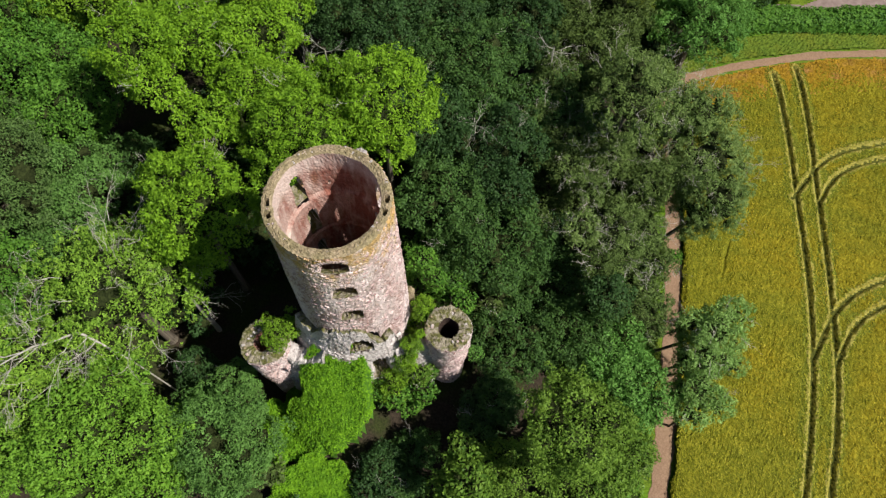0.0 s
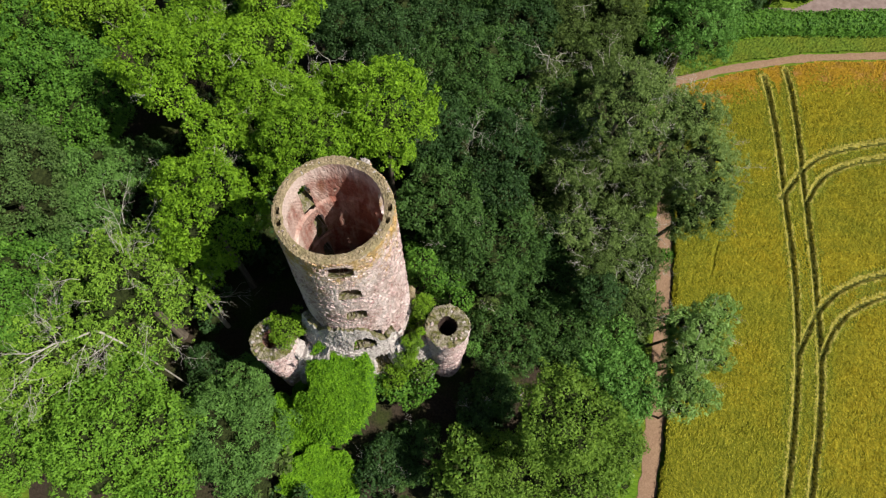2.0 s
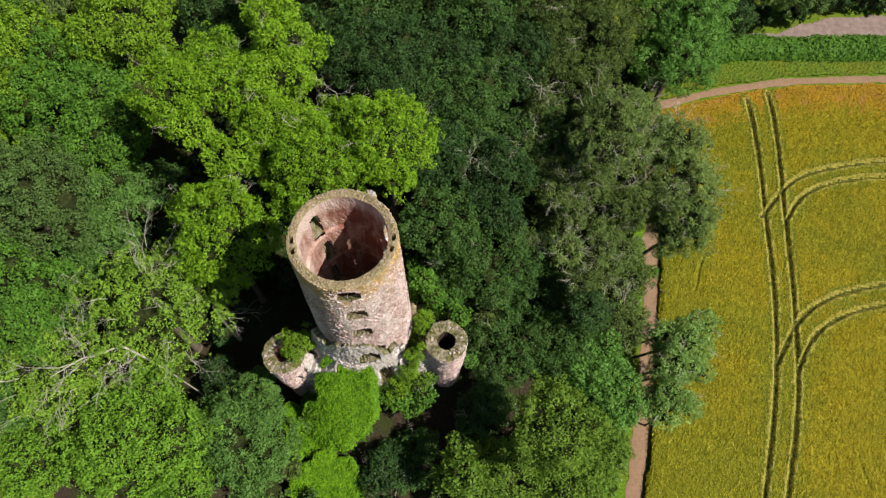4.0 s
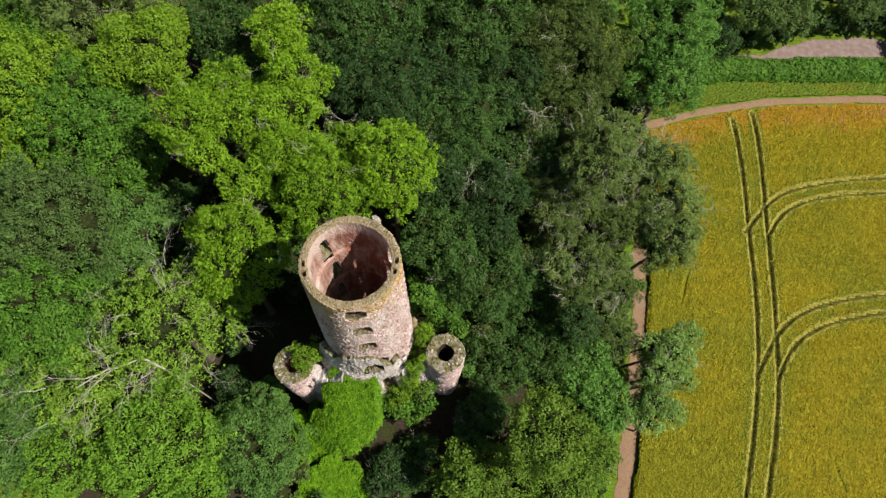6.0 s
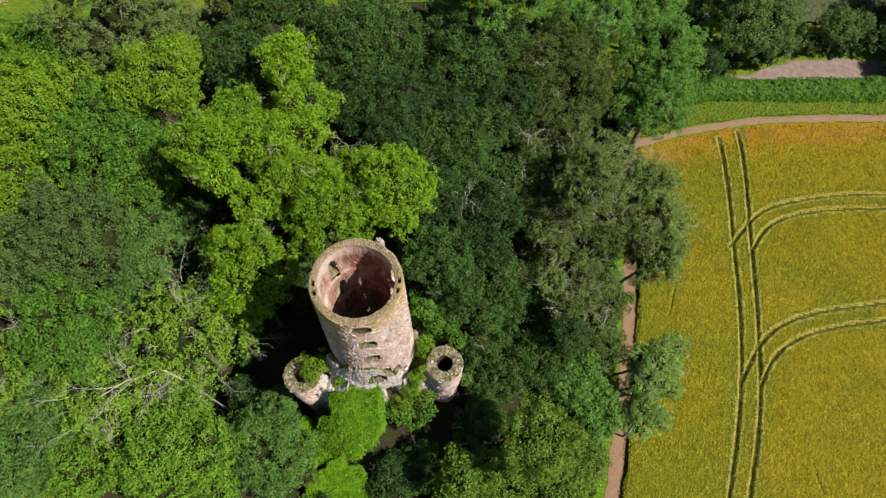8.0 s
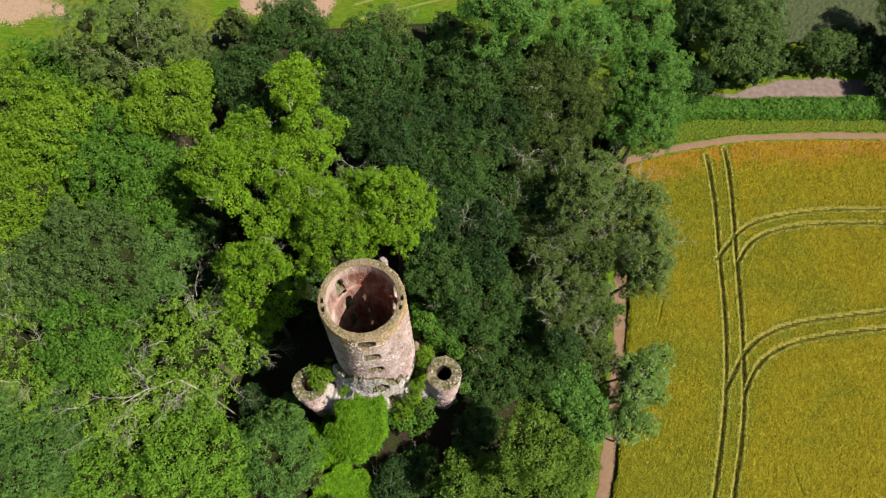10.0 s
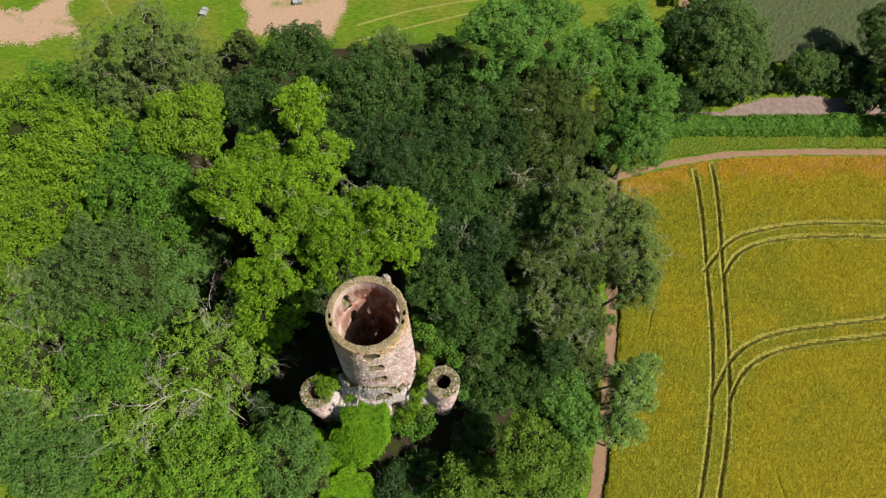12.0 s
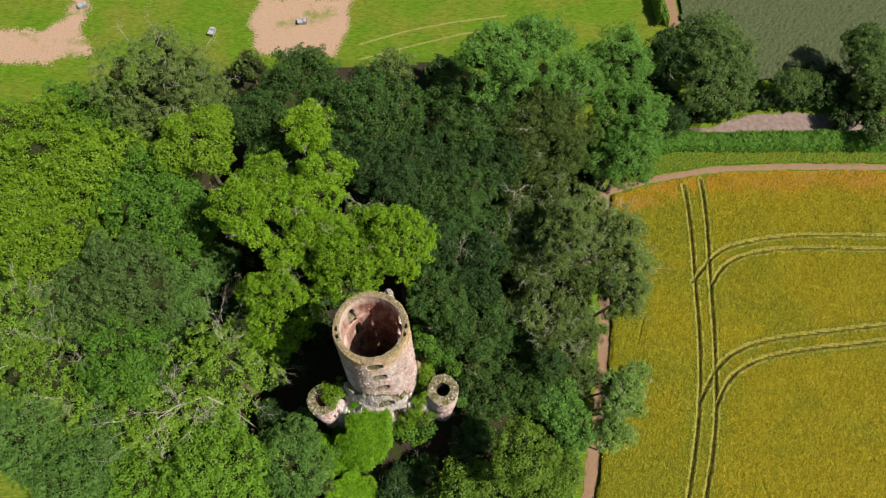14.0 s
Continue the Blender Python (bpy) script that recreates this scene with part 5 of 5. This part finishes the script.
def ruined_wall(p0, p1, half, z0, top, openings, label, seed):
    """A straight broken wall between two points; openings: (along, half width, sill, crown)."""
    ob = new("curtain_wall")
    ob.location = (*p0, 0)
    tagged(ob, label, "ruined wall", "curtain walls of the ruin")
    d = Vector((p1[0] - p0[0], p1[1] - p0[1], 0))
    ob.rotation_euler = (0, 0, math.atan2(d.y, d.x))
    rng = np.random.RandomState(seed)
    xs_ = np.arange(0, d.length + 0.06, 0.12)
    crest = top(xs_ / d.length) + 0.30 * waves(xs_, xs_ * 0, seed, 2.4) + rng.normal(0, 0.05, len(xs_))
    nz = int((crest.max() - z0) / 0.14)
    t = np.linspace(0, 1, nz + 1)[:, None]
    zz = z0 + t * (crest[None, :] - z0)
    xx = np.broadcast_to(xs_[None, :], zz.shape)
    f_ = -half + rng.normal(0, 0.05, zz.shape) + 0.14 * waves(xx * 1.0, zz, seed, 1.8) - 0.10 * (crest.max() - zz)
    b_ = half + rng.normal(0, 0.04, zz.shape)
    nx = len(xs_)
    v = np.concatenate([np.stack([xx, f_, zz], -1).reshape(-1, 3), np.stack([xx, b_, zz], -1).reshape(-1, 3)])
    no = zz.size
    zc, xc = (zz[:-1, :-1] + zz[1:, 1:]) / 2, (xx[:-1, :-1] + xx[1:, 1:]) / 2
    solid = np.ones(zc.shape, bool)
    for at, hw, sill, crown in openings:
        u = np.abs(xc - at) / hw
        solid &= ~((u < 1) & (zc > sill) & (zc < crown - 0.5 * hw * (1 - np.sqrt(np.clip(1 - u * u, 0, 1)))))
    k, c = np.nonzero(solid)
    A, B, C, D = k * nx + c, k * nx + c + 1, (k + 1) * nx + c + 1, (k + 1) * nx + c
    faces = [np.stack([A, B, C, D], 1), np.stack([A, D, C, B], 1) + no]
    pad = np.pad(solid, ((0, 0), (1, 1)))
    k, c = np.nonzero(pad[:, 1:] != pad[:, :-1])
    a, b = k * nx + c, (k + 1) * nx + c
    faces.append(np.stack([a, a + no, b + no, b], 1))
    pad = np.pad(solid, ((1, 1), (0, 0)))
    k, c = np.nonzero(pad[1:] != pad[:-1])
    a, b = k * nx + c, k * nx + c + 1
    faces.append(np.stack([a, b, b + no, a + no], 1))
    part("face", mesh_from("face", v, np.concatenate(faces), [PALE]), ob)
    cap = np.concatenate([np.stack([xs_, np.full(nx, y_), crest + h_], 1) for y_, h_ in ((-half - 0.02, -0.05), (-half * 0.4, 0.10), (half * 0.4, 0.11), (half + 0.02, -0.05))])
    i = (np.arange(3)[:, None] * nx + np.arange(nx - 1)[None, :]).ravel()
    part("crest", mesh_from("crest", cap, np.stack([i, i + 1, i + nx + 1, i + nx], 1), [PALE]), ob)
    return ob


ruined_wall((-10.8, 14.35), (-7.7, 13.5), 0.45, 0.8, lambda s: 11.3 + 1.2 * s - 1.0 * np.sin(3.1 * s), [], "short broken wall joining turret and tower", 61)
ruined_wall((-2.9, 14.3), (-0.4, 15.0), 0.40, 0.8, lambda s: 10.6 - 0.8 * s, [], "ivy-grown broken wall joining tower and turret", 62)

# stumps of masonry against the far side
for x, y, r, top_z, z0, seed in ((-2.05, 18.1, 0.5, 12.0, 0.8, 63), (-4.35, 21.3, 0.45, 25.2, 0.8, 64)):
    ob = new("stair_turret")
    ob.location = (x, y, 0)
    tagged(ob, "broken stump of masonry against the tower wall", "ruined wall")
    round_ruin(ob, lambda z, a, r=r: r + 0 * z, lambda z: 0.02 + 0 * z, z0, lambda a, h=top_z, s=seed: h + 0.35 * waves(a * 2, a * 0, s, 1.0), [], [RUBBLE if seed == 64 else MOSS, LINING, PALE if seed == 64 else MOSS], 48, 0.2, (), seed, 0.04)

# the shrub that grows out of the broken turret
tree(-10.7, 14.85, 14.3, 1.6, "lime", "wispy", "yellow-green shrub rooted in the broken turret top", "shrub", group="shrubs by the tower", base=11.9)


# ---- beyond the wood ----
def patch(name, outline, z, mat, label, category, wobble=0.5, cell=0.3, rough=0.0):
    """A flat patch of ground with an uneven edge."""
    o = np.array(outline, float)
    def inside(x, y):
        x, y = x + wobble * waves(x, y, 61, 0.9), y + wobble * waves(x, y, 62, 0.9)
        hit_ = np.zeros(np.shape(x), bool)
        for (ax, ay), (bx, by) in zip(o, np.roll(o, -1, axis=0)):
            if ay != by:
                hit_ ^= ((ay > y) != (by > y)) & (x < (bx - ax) * (y - ay) / (by - ay) + ax)
        return hit_
    grain = np.random.RandomState(64)
    ragged = lambda x, y: inside(x + rough * grain.normal(size=np.shape(x)), y + rough * grain.normal(size=np.shape(x)))
    lo, hi = o.min(0) - 2, o.max(0) + 2
    me = grid_mesh(name, np.arange(lo[0], hi[0], cell), np.arange(lo[1], hi[1], cell), lambda x, y: z + 0.02 * waves(x, y, 63, 2.0), mat, ragged if rough else inside, True)
    return tagged(new(name, me), label, category, kind="structure")


patch("bare_ground", [(-100, 76.8), (-64.1, 76.8), (-60, 79), (-59.2, 84), (-57, 84), (-56.7, 75.7), (-54, 72.5), (-60.0, 70.5), (-67.8, 70.2), (-100, 70)], LOW + 0.03, BARE, "bare reddish trampled ground in the meadow", "bare ground", 0.9, 0.16, 0.35)
patch("bare_ground", [(-30.1, 79.4), (-29.0, 84.0), (-13.8, 84.1), (-13.5, 76.5), (-15.9, 71.8), (-28.4, 72.4)], LOW + 0.03, BARE, "bare reddish trampled ground in the meadow", "bare ground", 0.9, 0.16, 0.35)
DRY = material("dry_mown_grass", lambda n, l, co: (ramp(n, l, noise_tex(n, l, co, 3.0, 6, 0.75), [(0.35, (0.12, 0.15, 0.02)), (0.65, (0.27, 0.27, 0.085))]), None), 0.9)
for line in ([(-13.5, 70.6), (-4.0, 73.8), (4.7, 76.5), (14, 78.0)], [(-12.0, 74.2), (-4.5, 77.0), (2.9, 78.9), (12, 80.4)]):
    strip("mown_line", line, 0.18, lambda x, y: np.maximum(land(x, y), LOW) + 0.01, DRY, "pale dry line where the meadow was mown", "mown strip", 0.03, 120)
patch("lane", [(38.0, 58.0), (41.9, 58.4), (48.4, 60.6), (56.3, 61.2), (62.0, 60.4), (90, 60.0), (90, 56.6), (55.7, 56.8), (48, 56.8), (41.9, 56.8)], LOW + 0.04, LANE, "pale dusty lane behind the hedge", "lane", 0.3, 0.2)
patch("track", [(38.3, 96), (40.0, 96), (40.2, 77.5), (38.6, 77.5)], LOW + 0.04, SOIL, "narrow earth track between hedge and crop", "track", 0.2, 0.4)
far = grid_mesh("far_field", np.arange(40.5, 100, 0.4), np.arange(66, 108, 0.4), lambda x, y: LOW + 0.5 + 0.08 * waves(x, y, 71, 1.5) + np.random.RandomState(3).uniform(-0.06, 0.06, np.shape(x)), FAR_CROP,
                lambda x, y: (y > 67 + 0.3 * waves(x, y, 72, 0.6)) & (x > 40.8 + 0.2 * waves(x, y, 73, 0.8)))
tagged(new("far_field", far), "grey-green broadleaf crop beyond the lane", "crop field", kind="structure")


def hedge(name, line, height, half, leaf, label, seed, density=46):
    """A clipped hedge: a rounded bank of twigs along a line, close-set with small leaves."""
    rng = np.random.RandomState(seed)
    line = np.array(line, float)
    s = np.concatenate([[0], np.cumsum(np.hypot(*np.diff(line, axis=0).T))])

    def bank(t, u, sink):
        e = 0.6
        x, y = np.interp(t, s, line[:, 0]), np.interp(t, s, line[:, 1])
        dx, dy = np.interp(t + e, s, line[:, 0]) - np.interp(t - e, s, line[:, 0]), np.interp(t + e, s, line[:, 1]) - np.interp(t - e, s, line[:, 1])
        q = np.hypot(dx, dy)
        w = u * (half - sink) * (1 + 0.10 * waves(t, t * 0, seed, 0.9))
        px, py = x - dy / q * w, y + dx / q * w
        z = (height - sink) * (1 - 0.85 * np.abs(u) ** 5) * (1 + 0.28 * waves(t, u, seed + 1, 0.7) + 0.14 * waves(t * 2, u * 4, seed + 2, 1.5))
        return np.stack([px, py, land(px, py) + z], -1)

    tt, uu = np.meshgrid(np.arange(0, s[-1], 0.4), np.linspace(-1, 1, 15), indexing="ij")
    core = bank(tt, uu, 0.16).reshape(-1, 3)
    i = (np.arange(tt.shape[0] - 1)[:, None] * 15 + np.arange(14)[None, :]).ravel()
    quads = np.stack([i, i + 15, i + 16, i + 1], 1)
    n = int(s[-1] * (2 * half + 1.5) * density)
    t, u = rng.uniform(0, s[-1], n), np.clip(rng.uniform(-1.12, 1.12, n), -1, 1)
    p = bank(t, u, 0.0)
    p[:, 2] -= rng.uniform(-0.06, 0.14, n) + (np.abs(u) > 0.98) * rng.uniform(0, 0.1, n)
    nor = np.array([0, 0, 0.75]) + (p - bank(t, u * 0.6, 0.4)) * 0.5 + rng.normal(size=(n, 3)) * 0.35
    nor /= np.linalg.norm(nor, axis=1)[:, None]
    a = np.cross(nor, rng.normal(size=nor.shape))
    a /= np.linalg.norm(a, axis=1)[:, None]
    b = np.cross(nor, a)
    g = rng.uniform(0.6, 1.4, (n, 1))
    v = np.stack([p - a * 0.13 * g, p - b * 0.09 * g + nor * 0.02, p + a * 0.13 * g, p + b * 0.09 * g + nor * 0.02], 1).reshape(-1, 3)
    allv, allf = [core, v], [quads, np.arange(n * 4).reshape(-1, 4) + len(core)]
    root = new(name)
    root.location = (line[0, 0], line[0, 1], float(land(*line[0])))
    tagged(root, label, "hedge")
    me = mesh_from("foliage", np.concatenate(allv) - np.array(root.location), np.concatenate(allf), [LEAF[leaf]])
    part("foliage", me, root)
    k = 0
    for w in np.arange(0.5, s[-1], 1.6):
        px, py = np.interp(w, s, line[:, 0]), np.interp(w, s, line[:, 1])
        v2, f2 = rings([(0, 0, -0.05), (0.05, 0.03, height * 0.5), (0, 0.05, height * 0.85)], [0.05, 0.04, 0.02], 6)
        if k == 0:
            stem = mesh_from("stem", [p[:] for p in v2], f2, [BARK])
        k += 1
        b = part("stem", stem, root)
        b.location = (px - root.location[0], py - root.location[1], float(land(px, py)) - root.location[2])
    return root


hedge("hedge", [(30.5, 54.6), (36.4, 55.6), (42.4, 55.4), (53.5, 55.6), (63.1, 55.6), (95, 55.5)], 1.7, 1.7, "mid", "long clipped green hedge between barley and lane", 81)
hedge("hedge", [(36.6, 96), (36.8, 84), (37.4, 77.8)], 2.2, 1.0, "leafy", "tall bright hedge beside the earth track", 82)


def trough(x, y, turn):
    """A galvanised water tank: a folded box with a rim, a ballcock cover and feet."""
    root = new("water_trough")
    root.location = (x, y, LOW + 0.02)
    root.rotation_euler = (0, 0, radians(turn))
    tagged(root, "pale grey metal stock trough standing in the meadow", "trough", "troughs in the meadow")
    bm = bmesh.new()
    bmesh.ops.create_cube(bm, size=1)
    for p in bm.verts:
        p.co = Vector((p.co.x * (1.5 if p.co.z > 0 else 1.35), p.co.y * (0.95 if p.co.z > 0 else 0.8), 0.35 + p.co.z * 0.55))
    top = max(bm.faces, key=lambda q: q.calc_center_median().z)
    bmesh.ops.inset_individual(bm, faces=[top], thickness=0.06)
    bmesh.ops.translate(bm, verts=top.verts, vec=(0, 0, -0.18))
    me = bpy.data.meshes.new("tank")
    bm.to_mesh(me)
    bm.free()
    me.materials.append(ZINC)
    part("tank", me, root)
    for name, sx, sy, sz, px, py, pz in (("cover", 0.45, 0.85, 0.06, 0.45, 0, 0.655), ("foot", 0.12, 0.7, 0.1, -0.5, 0, 0.04), ("foot", 0.12, 0.7, 0.1, 0.5, 0, 0.04)):
        bm = bmesh.new()
        bmesh.ops.create_cube(bm, size=1)
        for p in bm.verts:
            p.co = Vector((p.co.x * sx + px, p.co.y * sy + py, p.co.z * sz + pz))
        me = bpy.data.meshes.new(name)
        bm.to_mesh(me)
        bm.free()
        me.materials.append(ZINC)
        part(name, me, root)


ZINC = material("dull_zinc", lambda n, l, co: (ramp(n, l, noise_tex(n, l, co, 4.0, 4), [(0.3, (0.24, 0.25, 0.27)), (0.7, (0.40, 0.42, 0.44))]), None), 0.5)
for x, y, turn in ((-57.5, 81.9, 20), (-35.7, 76.4, 75), (-21.4, 78.6, 5)):
    trough(x, y, turn)


# long grass of the verge between trail and hedge
def verge_height(x, y):
    rng = np.random.RandomState(8)
    return LOW + 0.10 + rng.uniform(0, 0.13, np.shape(x)) + 0.08 * waves(x, y, 91, 0.7)


verge = grid_mesh("verge", np.arange(24.5, 75, 0.2), np.arange(46.5, 55.5, 0.2), verge_height, VERGE, lambda x, y: (y > trail_y(x) + 0.7 + 0.15 * waves(x, y, 92, 1.2)) & (y < trail_y(x) + 3.6))
tagged(new("verge", verge), "long olive-green grass between trail and hedge", "grass verge", kind="structure")
